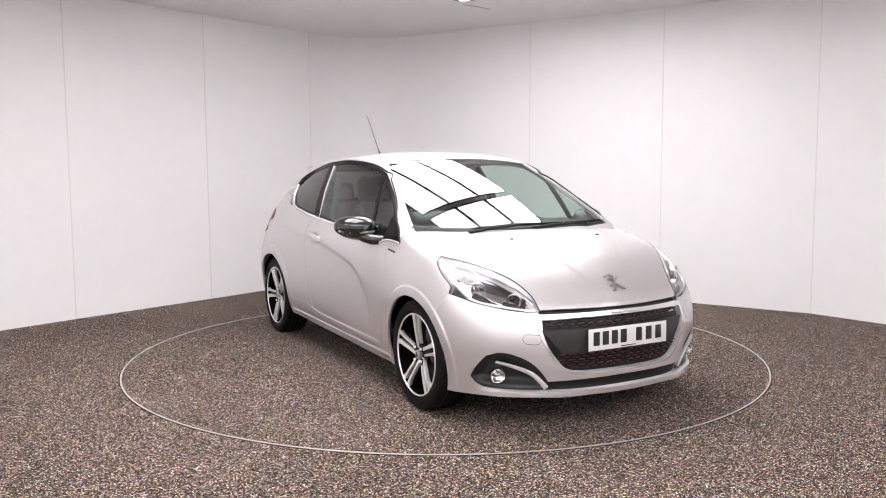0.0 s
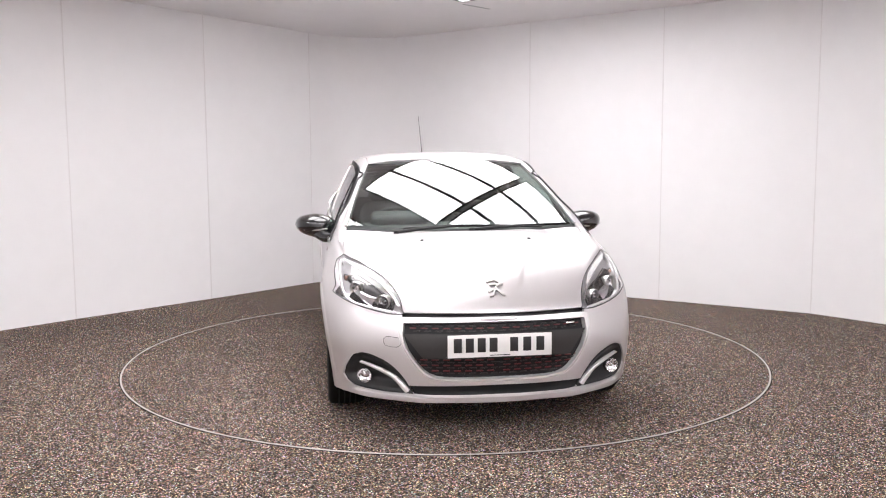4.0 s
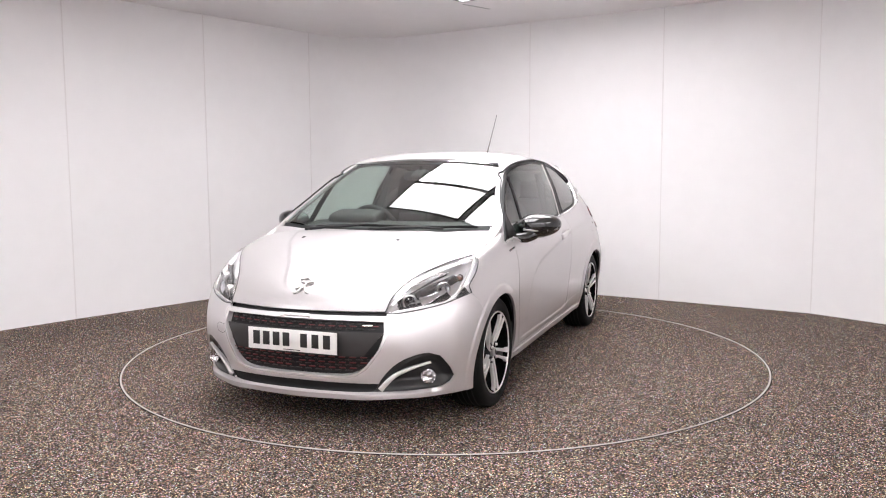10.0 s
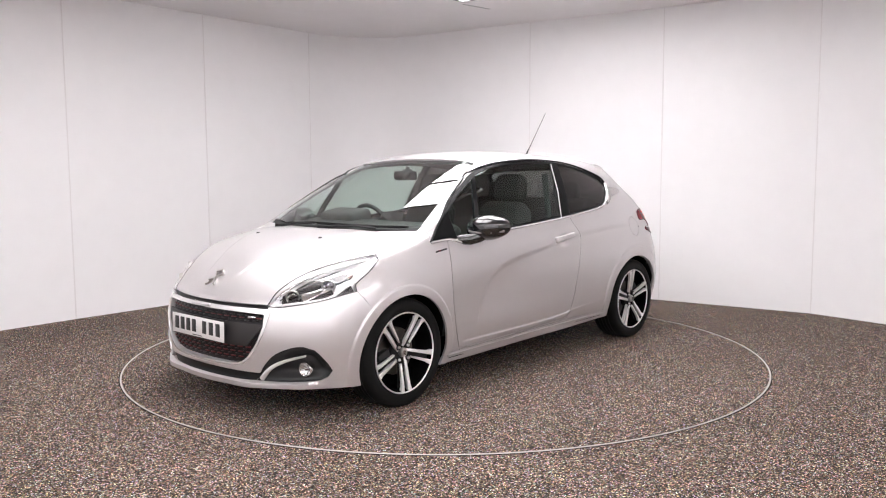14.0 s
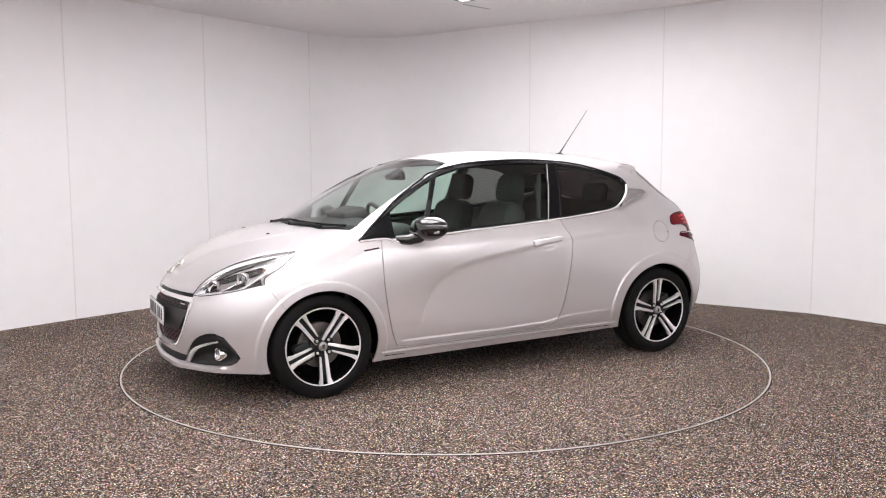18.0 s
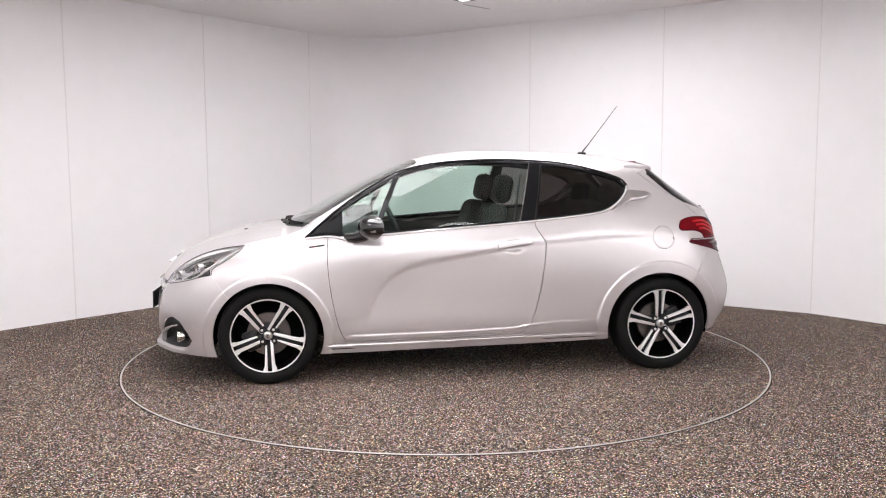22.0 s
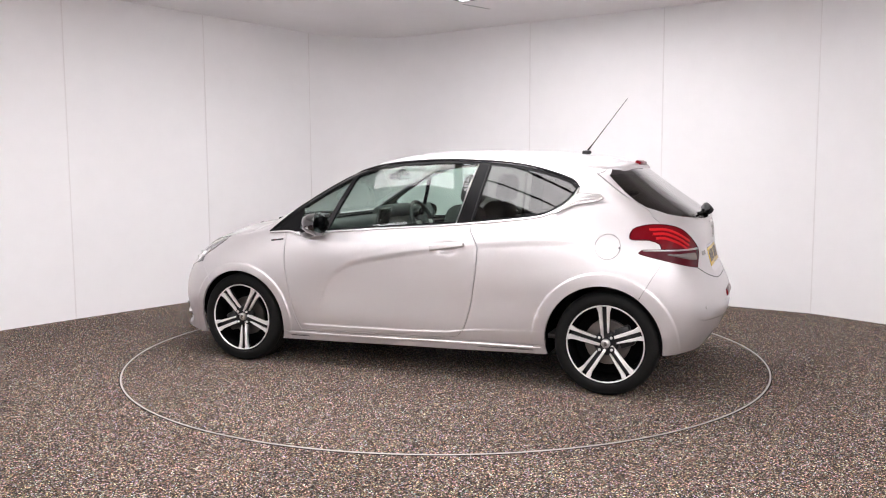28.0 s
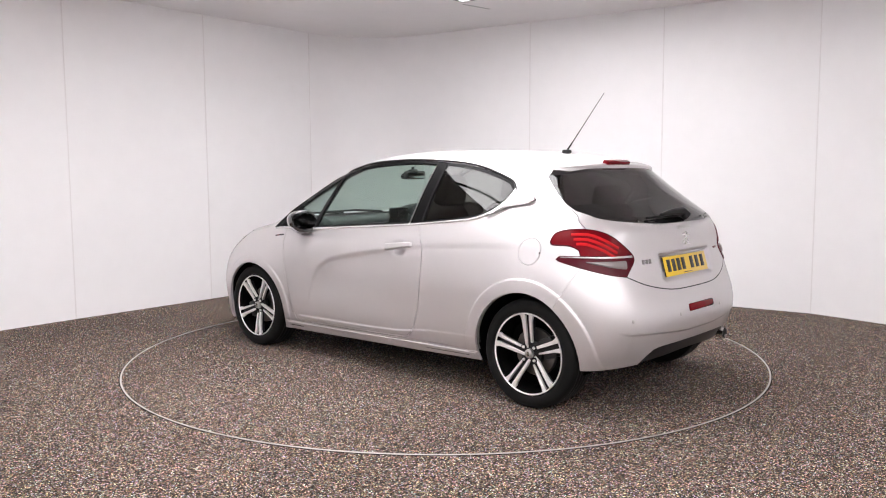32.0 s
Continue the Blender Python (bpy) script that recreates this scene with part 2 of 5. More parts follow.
def turntable():
    n = 160
    top = bpy.data.objects.new("turntable", None)
    scene.collection.objects.link(top)
    tagged(top, "round carpeted car turntable flush with the floor", "turntable")
    bm = bmesh.new()
    bmesh.ops.create_circle(bm, cap_ends=True, segments=n, radius=RING_R - 0.010)
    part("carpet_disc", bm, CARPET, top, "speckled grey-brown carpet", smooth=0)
    part("rim", lathe_z([(RING_R - 0.010, -0.01), (RING_R - 0.010, 0.003), (RING_R - 0.0075, 0.0045), (RING_R - 0.001, 0.0045), (RING_R + 0.001, 0.003), (RING_R + 0.001, -0.01)], n), RINGMETAL, top, "thin worn aluminium edge ring")
    # raised black band standing for the shade in the gap round the ring
    part("rim_gap_shade", lathe_z([(RING_R + .0012, -.004), (RING_R + .0012, .0012), (RING_R + .0065, .0012), (RING_R + .0065, -.004)], n), MATTE, top, "black band for the shade in the gap round the edge ring")
    return top


def lathe_z(profile, n=48):
    bm = lathe(profile, n)
    bm.transform(Matrix.Rotation(radians(90), 4, "X"))
    bmesh.ops.recalc_face_normals(bm, faces=bm.faces[:])
    return bm


TABLE = turntable()

# wall corners, panel joint by panel joint, from the left of the camera round to its right
JOINTS = [(-4.75, -7.6), (-4.75, -4.9), (-4.75, -2.4), (-4.62, -1.05), (-4.17, 0.24), (-3.32, 1.37), (-2.42, 2.51), (-1.55, 3.68), (0.93, 3.08), (2.16, 2.29), (3.33, 1.47), (4.18, 0.33), (4.62, -1.0), (4.75, -2.4), (4.75, -4.9), (4.75, -7.6)]
BEND = [(-1.55, 3.68), (-1.30, 3.90), (-1.02, 4.02), (-0.72, 4.05), (-0.42, 3.97), (-0.05, 3.74), (0.44, 3.40), (0.93, 3.08)]


def slab(path, z0, z1, thick):
    """An upright board along a line in plan, thick to the outside (left of the way)."""
    bm = bmesh.new()
    rows = []
    for i, p in enumerate(path):
        a = Vector(path[max(i - 1, 0)])
        b = Vector(path[min(i + 1, len(path) - 1)])
        d = (b - a).normalized()
        o = Vector((-d.y, d.x)) * thick
        p = Vector(p)
        rows.append([bm.verts.new((*p, z0)), bm.verts.new((*p, z1)), bm.verts.new((*(p + o), z1)), bm.verts.new((*(p + o), z0))])
    for a, b in zip(rows, rows[1:]):
        for k in range(4):
            bm.faces.new((a[k], a[(k + 1) % 4], b[(k + 1) % 4], b[k]))
    bm.faces.new(rows[0])
    bm.faces.new(rows[-1][::-1])
    bmesh.ops.recalc_face_normals(bm, faces=bm.faces[:])
    return bm


def walls():
    wall = new("wall_booth")
    tagged(wall, "white panelled wall bending round the photo booth", "wall", kind="structure")
    for a, b in zip(JOINTS, JOINTS[1:]):
        path = rounded(BEND, 0.06, closed=False) if a == BEND[0] else [a, b]
        part("wall_panel", slab(path, -0.02, HIGH + 0.05, 0.05), WALL, wall, smooth=30)
    for i, j in enumerate(JOINTS[1:-1], 1):
        a, b = Vector(JOINTS[i - 1]), Vector(JOINTS[i + 1])
        d = (b - a).normalized()
        bm = box(0.011, 0.006, HIGH, 0.0015, Matrix.Translation((*j, HIGH / 2)) @ Matrix.Rotation(math.atan2(d.y, d.x), 4, "Z"), 1)
        part("joint_strip", bm, STRIP, wall, "narrow white cover strip")
    # unseen wall added to close the booth; it bounces light back at the car
    back = slab([JOINTS[-1], JOINTS[0]], -0.02, HIGH + 0.05, 0.05)
    tagged(part("wall_back", back, WALL, smooth=0), "plain white unseen wall added to close the booth behind the camera", "wall", kind="structure")


walls()

# rows of square-edged light panels lie flush in the ceiling, turned with the walls
LAMP_TURN = -38.0
A_WAY, B_WAY = Vector((.616, .788)), Vector((.788, -.616))
PANELS = [A_WAY * a + B_WAY * b for a in (1.31, .735, .16, -.95, -1.525, -2.1) for b in (-.47, .71)]
# unseen panels behind the camera and by the side walls, added to brighten the flanks
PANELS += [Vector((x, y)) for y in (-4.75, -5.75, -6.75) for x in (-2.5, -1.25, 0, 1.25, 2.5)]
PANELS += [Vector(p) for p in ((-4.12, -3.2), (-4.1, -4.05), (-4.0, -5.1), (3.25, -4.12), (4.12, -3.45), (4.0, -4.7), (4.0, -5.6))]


def ceiling():
    bm = box(11.0, 13.5, 0.06, at=Matrix.Translation((0, -2.0, HIGH + 0.036)))
    tagged(part("ceiling", bm, CEIL, smooth=0), "flat white ceiling of the photo booth", "ceiling", kind="structure")
    lamp = new("ceiling_light")
    tagged(lamp, "slim white light panel glowing in the ceiling, the outer ones added as fill", "ceiling light", "ceiling light panels")
    part("diffuser", box(1.085, 0.538, 0.012, at=Matrix.Translation((0, 0, -0.002))), DIFFUSER, lamp, "glowing white diffuser", smooth=0)
    for s in (-1, 1):
        part("edge_trim", box(1.12, 0.026, 0.02, 0.002, Matrix.Translation((0, s * 0.2750, -0.003))), BAR, lamp, "dark aluminium edge")
        part("edge_trim", box(0.022, 0.523, 0.02, 0.002, Matrix.Translation((s * 0.5475, 0, -0.003))), BAR, lamp, "dark aluminium edge")
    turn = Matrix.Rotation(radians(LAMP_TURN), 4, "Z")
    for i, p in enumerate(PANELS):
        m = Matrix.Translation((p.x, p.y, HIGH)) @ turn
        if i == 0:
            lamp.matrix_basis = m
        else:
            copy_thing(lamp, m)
    seam = box(0.36, 0.004, 0.003, at=Matrix.Translation((0.32, 2.17, HIGH)) @ Matrix.Rotation(radians(42), 4, "Z"))
    tagged(part("trim", seam, BAR, smooth=0), "thin dark seam on the white ceiling", "ceiling seam", kind="structure")


ceiling()


# ---- the car: one smooth skin through nine lines that run from the rear centre round the side to the nose
CAR = new("car")
tagged(CAR, "silver three-door hatchback with black and silver alloy wheels on the turntable", "car")

# each line: x, y, z at fifteen stations, rear centre first
LINES = [
    # lower edge
    [(-1.83, 0, .29), (-1.80, .40, .275), (-1.70, .66, .26), (-1.59, .80, .26), (-1.269, .815, .24), (-.92, .79, .215), (-.43, .785, .20), (.1, .78, .19), (.55, .78, .18), (.9, .785, .175), (1.269, .80, .17), (1.60, .795, .18), (1.79, .69, .185), (1.97, .42, .185), (2.03, 0, .18)],
    # low side
    [(-1.885, 0, .40), (-1.865, .41, .40), (-1.76, .70, .38), (-1.60, .822, .37), (-1.269, .85, .36), (-.92, .832, .34), (-.43, .822, .33), (.1, .818, .32), (.55, .818, .31), (.9, .826, .31), (1.269, .85, .36), (1.60, .82, .34), (1.80, .72, .33), (1.985, .43, .33), (2.055, 0, .33)],
    # middle
    [(-1.895, 0, .55), (-1.875, .41, .55), (-1.77, .71, .55), (-1.60, .835, .55), (-1.269, .862, .52), (-.92, .845, .52), (-.43, .832, .52), (.1, .826, .52), (.55, .826, .52), (.9, .84, .52), (1.269, .868, .52), (1.60, .832, .50), (1.80, .73, .48), (1.99, .43, .48), (2.06, 0, .48)],
    # upper side
    [(-1.83, 0, .70), (-1.815, .39, .70), (-1.735, .69, .70), (-1.59, .826, .70), (-1.269, .856, .70), (-.92, .850, .70), (-.43, .845, .70), (.1, .838, .70), (.55, .838, .70), (.9, .845, .70), (1.269, .858, .70), (1.58, .822, .66), (1.78, .715, .60), (1.96, .42, .58), (2.04, 0, .57)],
    # shoulder
    [(-1.79, 0, .84), (-1.775, .37, .84), (-1.70, .66, .84), (-1.56, .79, .85), (-1.26, .822, .87), (-.92, .835, .87), (-.43, .842, .86), (.1, .838, .84), (.55, .835, .82), (.9, .835, .81), (1.265, .825, .80), (1.55, .785, .76), (1.755, .675, .685), (1.935, .40, .64), (2.02, 0, .61)],
    # belt
    [(-1.765, 0, 1.02), (-1.745, .35, 1.025), (-1.66, .60, 1.02), (-1.52, .715, 1.02), (-1.24, .755, 1.02), (-.92, .778, 1.03), (-.43, .785, .99), (.1, .79, .95), (.55, .795, .925), (.93, .80, .92), (1.22, .785, .88), (1.50, .75, .825), (1.725, .62, .75), (1.91, .37, .68), (2.01, 0, .635)],
    # roof side
    [(-1.330, 0, 1.345), (-1.325, .28, 1.342), (-1.295, .48, 1.332), (-1.225, .55, 1.328), (-1.06, .585, 1.330), (-.83, .60, 1.335), (-.40, .615, 1.375), (.05, .615, 1.38), (.42, .605, 1.315), (.80, .70, 1.10), (1.10, .725, .945), (1.43, .675, .88), (1.69, .53, .81), (1.89, .31, .715), (1.995, 0, .66)],
    # roof inner
    [(-1.295, 0, 1.361), (-1.285, .22, 1.360), (-1.24, .36, 1.361), (-1.155, .39, 1.380), (-1.0, .41, 1.402), (-.77, .42, 1.41), (-.36, .43, 1.428), (.03, .43, 1.43), (.32, .41, 1.368), (.74, .45, 1.19), (1.15, .45, .970), (1.43, .42, .925), (1.69, .34, .845), (1.88, .19, .745), (1.98, 0, .685)],
    # centre
    [(-1.225, 0, 1.383), (-1.155, 0, 1.396), (-1.065, 0, 1.411), (-.97, 0, 1.422), (-.83, 0, 1.437), (-.65, 0, 1.447), (-.32, 0, 1.456), (0, 0, 1.446), (.29, 0, 1.398), (.71, 0, 1.228), (1.18, 0, .985), (1.45, 0, .945), (1.72, 0, .865), (1.89, 0, .77), (1.965, 0, .705)],
]


def glide(rows, steps, at_ends):
    """Interpolates the first axis of rows by a centripetal Catmull-Rom curve; at_ends rows at both ends only steer."""
    gap = np.linalg.norm(np.diff(rows, axis=0), axis=2).mean(axis=1) ** 0.6
    k = np.concatenate([[0], np.cumsum(gap)])
    slope = np.zeros_like(rows)
    for i in range(1, len(rows) - 1):
        a, b = k[i] - k[i - 1], k[i + 1] - k[i]
        slope[i] = (rows[i] - rows[i - 1]) / a * (b / (a + b)) + (rows[i + 1] - rows[i]) / b * (a / (a + b))
    slope[0] = (rows[1] - rows[0]) / gap[0]
    slope[-1] = (rows[-1] - rows[-2]) / gap[-1]
    out = []
    lo, hi = at_ends
    for i in range(lo, len(rows) - 1 - hi):
        h = k[i + 1] - k[i]
        for j in range(steps):
            u = j / steps
            out.append((2 * u**3 - 3 * u**2 + 1) * rows[i] + (u**3 - 2 * u**2 + u) * h * slope[i] + (3 * u**2 - 2 * u**3) * rows[i + 1] + (u**3 - u**2) * h * slope[i + 1])
    out.append(rows[len(rows) - 1 - hi])
    return np.array(out)


def skin_grid(ns=24, nv=17):
    net = np.array(LINES, float).transpose(1, 0, 2)
    # the glass between belt and roof side is nearly straight, a little crowned
    mid = 0.52 * net[:, 5] + 0.48 * net[:, 6]
    mid[:, 0] += np.interp(np.arange(15), [0, 2, 4, 9, 15], [.012, .010, 0, 0, .0])
    mid[:, 1] += np.interp(np.arange(15), [0, 1, 3, 9, 10, 15], [0, 0, .010, .010, 0, 0])
    net = np.insert(net, 6, mid, axis=1)
    flip = np.array([1, -1, 1])
    net = np.concatenate([net[2:0:-1] * flip, net, net[-2:-4:-1] * flip])
    g = glide(net, ns, (2, 2))
    g = np.concatenate([g, g[:, -2:-4:-1] * flip], axis=1).transpose(1, 0, 2)
    g = glide(g, nv, (0, 2)).transpose(1, 0, 2)
    # a light smoothing evens out the reflections; it leaves the edges in place
    for _ in range(34):
        w = np.concatenate([g[1:2] * flip, g, g[-2:-1] * flip])
        w = np.concatenate([2 * w[:, :1] - w[:, 1:2], w, w[:, -2:-1] * flip], axis=1)
        g = g + 0.2 * (w[:-2, 1:-1] + w[2:, 1:-1] + w[1:-1, :-2] + w[1:-1, 2:] - 4 * g)
    return g


def bump(d, lo, hi):
    u = np.clip((d - lo) / (hi - lo), 0, 1)
    return u * u * (3 - 2 * u)


def shaped(g):
    """The handle hollow, the plate recess and the splitter."""
    x, y, z = g[..., 0], g[..., 1], g[..., 2]
    out = np.zeros(x.shape)
    # the hollow behind the door handle
    out -= 0.017 * (1 - bump(np.hypot((x + .280) / .078, (z - .840) / .050), .40, 1.05)) * (y > .5)
    g = g.copy()
    g[..., 1] += out
    # the number plate sits in a shallow recess of the tailgate
    g[..., 0] += 0.020 * (1 - bump(y, .285, .315)) * bump(z, .700, .722) * (1 - bump(z, .842, .858)) * (x < -1.4)
    # the splitter edge stands proud below the bumper
    way = np.stack([x - 1.25, y], -1)
    way = way / np.maximum(np.linalg.norm(way, axis=-1, keepdims=True), 1e-6)
    lip = (0.020 + 0.016 * np.exp(-((y - .36) / .09) ** 2)) * (1 - bump(z, .208, .222)) * bump(x, 1.74, 1.86)
    g[..., :2] += way * lip[..., None]
    return faired(g)


def faired(g):
    """Evens out bonnet and windscreen: each leans on one smooth low-order surface."""
    for lo, hi, edge, top, fade, orders in ((1.21, 1.93, [(1.0, .70), (1.4, .70), (1.6, .60), (1.8, .47), (1.95, .36)], .64, .05, [(i, j) for i in range(5) for j in (0, 2, 4) if i + j < 6]),
                                            (.30, 1.15, [(.2, .525), (.31, .54), (1.0, .715), (1.2, .73)], .80, .03, [(0, 0), (1, 0), (2, 0), (0, 2), (1, 2), (0, 4)])):
        x, y, z = g[..., 0], g[..., 1], g[..., 2]
        rim = np.interp(x, [p[0] for p in edge], [p[1] for p in edge])
        w = (1 - bump(y, rim, rim + fade)) * bump(x, lo - fade, lo) * (1 - bump(x, hi, hi + fade)) * (z > top)
        m = w > .9
        terms = lambda a, b: np.stack([(a - 1.2) ** i * b ** j for i, j in orders], -1)
        fit = np.linalg.lstsq(terms(x[m], y[m]), z[m], rcond=None)[0]
        g = g.copy()
        g[..., 2] = (1 - w) * z + w * (terms(x, y) @ fit)
    # so do the side windows
    x, y, z = g[..., 0], g[..., 1], g[..., 2]
    line = np.array(DLO)
    away = np.full(x.shape, 9.0)
    near = (np.abs(x) < 1.2) & (z > .85) & (z < 1.42) & (y > .45)
    away[near] = np.array([np.min(np.hypot(line[:, 0] - a, line[:, 1] - b)) * (-1 if inside(DLO, (a, b)) else 1) for a, b in zip(x[near], z[near])])
    w = 1 - bump(away + np.where(x > .3, .022, 0.0), -.012, .012)
    m = away < 0
    terms = lambda a, b: np.stack([a ** i * (b - 1.1) ** j for i, j in ((0, 0), (1, 0), (2, 0), (3, 0), (0, 1), (1, 1), (2, 1), (0, 2))], -1)
    fit = np.linalg.lstsq(terms(x[m], z[m]), y[m], rcond=None)[0]
    g[..., 1] = np.where(w > 0, (1 - w) * y + w * (terms(x, z) @ fit), y)
    # and the rear window
    x, y, z = g[..., 0], g[..., 1], g[..., 2]
    line = np.array(GLASS_R)
    away = np.full(x.shape, 9.0)
    near = (x < -1.12) & (z > .98) & (z < 1.36) & (y < .72)
    away[near] = np.array([np.min(np.hypot(line[:, 0] - a, line[:, 1] - b)) * (-1 if inside(GLASS_R, (a, b)) else 1) for a, b in zip(y[near], z[near])])
    w = (1 - bump(away, -.004, .016)) * (1 - bump(y, .46, .60))
    m = away < 0
    terms = lambda a, b: np.stack([a ** i * (b - 1.17) ** j for i, j in ((0, 0), (2, 0), (4, 0), (0, 1), (2, 1), (0, 2), (2, 2))], -1)
    fit = np.linalg.lstsq(terms(y[m], z[m]), x[m], rcond=None)[0]
    g[..., 0] = np.where(w > 0, (1 - w) * x + w * (terms(y, z) @ fit), x)
    x, y, z = g[..., 0], g[..., 1], g[..., 2]
    # the nose above the grille is ironed smooth
    w = bump(x, 1.74, 1.82) * (1 - bump(y, .36, .46)) * bump(z, .635, .66)
    for _ in range(52):
        p = np.pad(g, ((1, 1), (1, 1), (0, 0)), mode="reflect")
        p[-1, :, 1] *= -1
        p[:, -1, 1] *= -1
        g = g + .2 * w[..., None] * (p[:-2, 1:-1] + p[2:, 1:-1] + p[1:-1, :-2] + p[1:-1, 2:] - 4 * g)
    return g


def grid_on_axis():
    g = shaped(skin_grid())
    g[0, :, 1] = g[-1, :, 1] = g[:, -1, 1] = 0
    return g


def skin():
    g = grid_on_axis()
    bm = bmesh.new()
    ns, nv = g.shape[:2]
    vs = [[bm.verts.new(g[i, j]) for j in range(nv)] for i in range(ns)]
    for i in range(ns - 1):
        for j in range(nv - 1):
            bm.faces.new((vs[i][j], vs[i + 1][j], vs[i + 1][j + 1], vs[i][j + 1]))
    bmesh.ops.recalc_face_normals(bm, faces=bm.faces[:])
    bm.normal_update()
    return bm


# ---- cutting the skin into panels
SPLIT = {"S": (0, 2), "F": (1, 2), "R": (1, 2), "T": (0, 1)}


BOUNDS = {}


def inside(poly, p):
    x, y = p
    if id(poly) not in BOUNDS:
        BOUNDS[id(poly)] = (min(q[0] for q in poly), max(q[0] for q in poly), min(q[1] for q in poly), max(q[1] for q in poly))
    lo, hi, low, high = BOUNDS[id(poly)]
    if x < lo or x > hi or y < low or y > high:
        return False
    hit = False
    for (x0, y0), (x1, y1) in zip(poly, poly[1:] + poly[:1]):
        if (y0 > y) != (y1 > y) and x < x0 + (y - y0) / (y1 - y0) * (x1 - x0):
            hit = not hit
    return hit


def reach(mode, c):
    return {"S": c[1] > 0.3, "F": c[0] > 1.35, "R": c[0] < -1.15, "T": c[2] > 0.6 and c[0] > -1.3}[mode]


class Net:
    """A skin of polygons that share their corners and can be scored along lines."""

    def __init__(self, grid):
        ns, nv = grid.shape[:2]
        self.co = [tuple(p) for p in grid.reshape(-1, 3)]
        at = np.arange(ns * nv).reshape(ns, nv)
        quads = np.stack([at[:-1, :-1], at[1:, :-1], at[1:, 1:], at[:-1, 1:]], -1).reshape(-1, 4)
        self.quads = quads
        self.corner = np.array(self.co)[quads]
        self.faces = [list(map(int, q)) for q in quads]
        self.owner = {}
        for k, f in enumerate(self.faces):
            self.tie(k, f)

    def tie(self, k, f):
        for a, b in zip(f, f[1:] + f[:1]):
            self.owner.setdefault((a, b) if a < b else (b, a), set()).add(k)

    def loosen(self, k, f):
        for a, b in zip(f, f[1:] + f[:1]):
            self.owner[(a, b) if a < b else (b, a)].discard(k)

    def split_edge(self, a, b, u):
        """A new corner on the edge from a to b, for every polygon on it."""
        p, q = self.co[a], self.co[b]
        v = len(self.co)
        self.co.append(tuple(p[k] + u * (q[k] - p[k]) for k in range(3)))
        for k in self.owner.pop((a, b) if a < b else (b, a)):
            f = self.faces[k]
            i = f.index(a)
            if f[(i + 1) % len(f)] == b:
                f.insert(i + 1, v)
            else:
                f.insert(f.index(b) + 1, v)
            for e in ((a, v), (b, v)):
                self.owner.setdefault((min(e), max(e)), set()).add(k)

    def centre(self, k):
        f = self.faces[k]
        return tuple(sum(self.co[v][i] for v in f) / len(f) for i in range(3))

    def cut(self, mode, line, closed=True):
        """Scores a line, drawn in one view, into the skin."""
        a, b = SPLIT[mode]
        lo = [min(p[k] for p in line) - 0.01 for k in (0, 1)]
        hi = [max(p[k] for p in line) + 0.01 for k in (0, 1)]

        def spread(k):
            us = [self.co[v][a] for v in self.faces[k]]
            ws = [self.co[v][b] for v in self.faces[k]]
            return min(us), max(us), min(ws), max(ws)

        c = self.corner
        some = np.nonzero((c[..., a].min(1) < hi[0]) & (c[..., a].max(1) > lo[0]) & (c[..., b].min(1) < hi[1]) & (c[..., b].max(1) > lo[1]))[0]
        near = {}
        for k in list(map(int, some)) + list(range(len(self.quads), len(self.faces))):
            if reach(mode, self.centre(k)):
                q = spread(k)
                if q[0] < hi[0] and q[1] > lo[0] and q[2] < hi[1] and q[3] > lo[1]:
                    near[k] = q
        for p, q in (zip(line, line[1:] + line[:1]) if closed else zip(line, line[1:])):
            size = math.dist(p, q)
            if size < 1e-6:
                continue
            e = 1e-4
            u0, u1, w0, w1 = min(p[0], q[0]) - e, max(p[0], q[0]) + e, min(p[1], q[1]) - e, max(p[1], q[1]) + e
            nx, nz = -(q[1] - p[1]) / size, (q[0] - p[0]) / size
            side_of = lambda v: (self.co[v][a] - p[0]) * nx + (self.co[v][b] - p[1]) * nz
            for k in [k for k, r in near.items() if r[0] < u1 and r[1] > u0 and r[2] < w1 and r[3] > w0]:
                f = self.faces[k]
                d = [side_of(v) for v in f]
                if min(d) > -2e-5 or max(d) < 2e-5:
                    continue
                for (v, dv), (w, dw) in list(zip(zip(f, d), list(zip(f, d))[1:] + [(f[0], d[0])])):
                    if dv * dw < 0 and min(abs(dv), abs(dw)) > 2e-5:
                        self.split_edge(v, w, dv / (dv - dw))
                f = self.faces[k]
                on = [i for i, v in enumerate(f) if abs(side_of(v)) <= 2.1e-5]
                if len(on) != 2 or on[1] - on[0] in (1, len(f) - 1):
                    continue
                i, j = on
                one, two = f[i:j + 1], f[j:] + f[:i + 1]
                self.loosen(k, f)
                self.faces[k] = one
                self.faces.append(two)
                self.tie(k, one)
                self.tie(len(self.faces) - 1, two)
                near[k] = spread(k)
                near[len(self.faces) - 1] = spread(len(self.faces) - 1)


def ring(cx, cz, r, n=40):
    return [(cx + r * math.cos(2 * math.pi * k / n), cz + r * math.sin(2 * math.pi * k / n)) for k in range(n)]


def inset(poly, d):
    """The outline moved inwards by d."""
    n = len(poly)
    area = sum(p[0] * q[1] - q[0] * p[1] for p, q in zip(poly, poly[1:] + poly[:1]))
    s = 1 if area > 0 else -1
    out = []
    for i in range(n):
        a, b = poly[i - 1], poly[(i + 1) % n]
        t = (b[0] - a[0], b[1] - a[1])
        l = math.hypot(*t) or 1
        out.append((poly[i][0] - s * t[1] / l * d, poly[i][1] + s * t[0] / l * d))
    return out


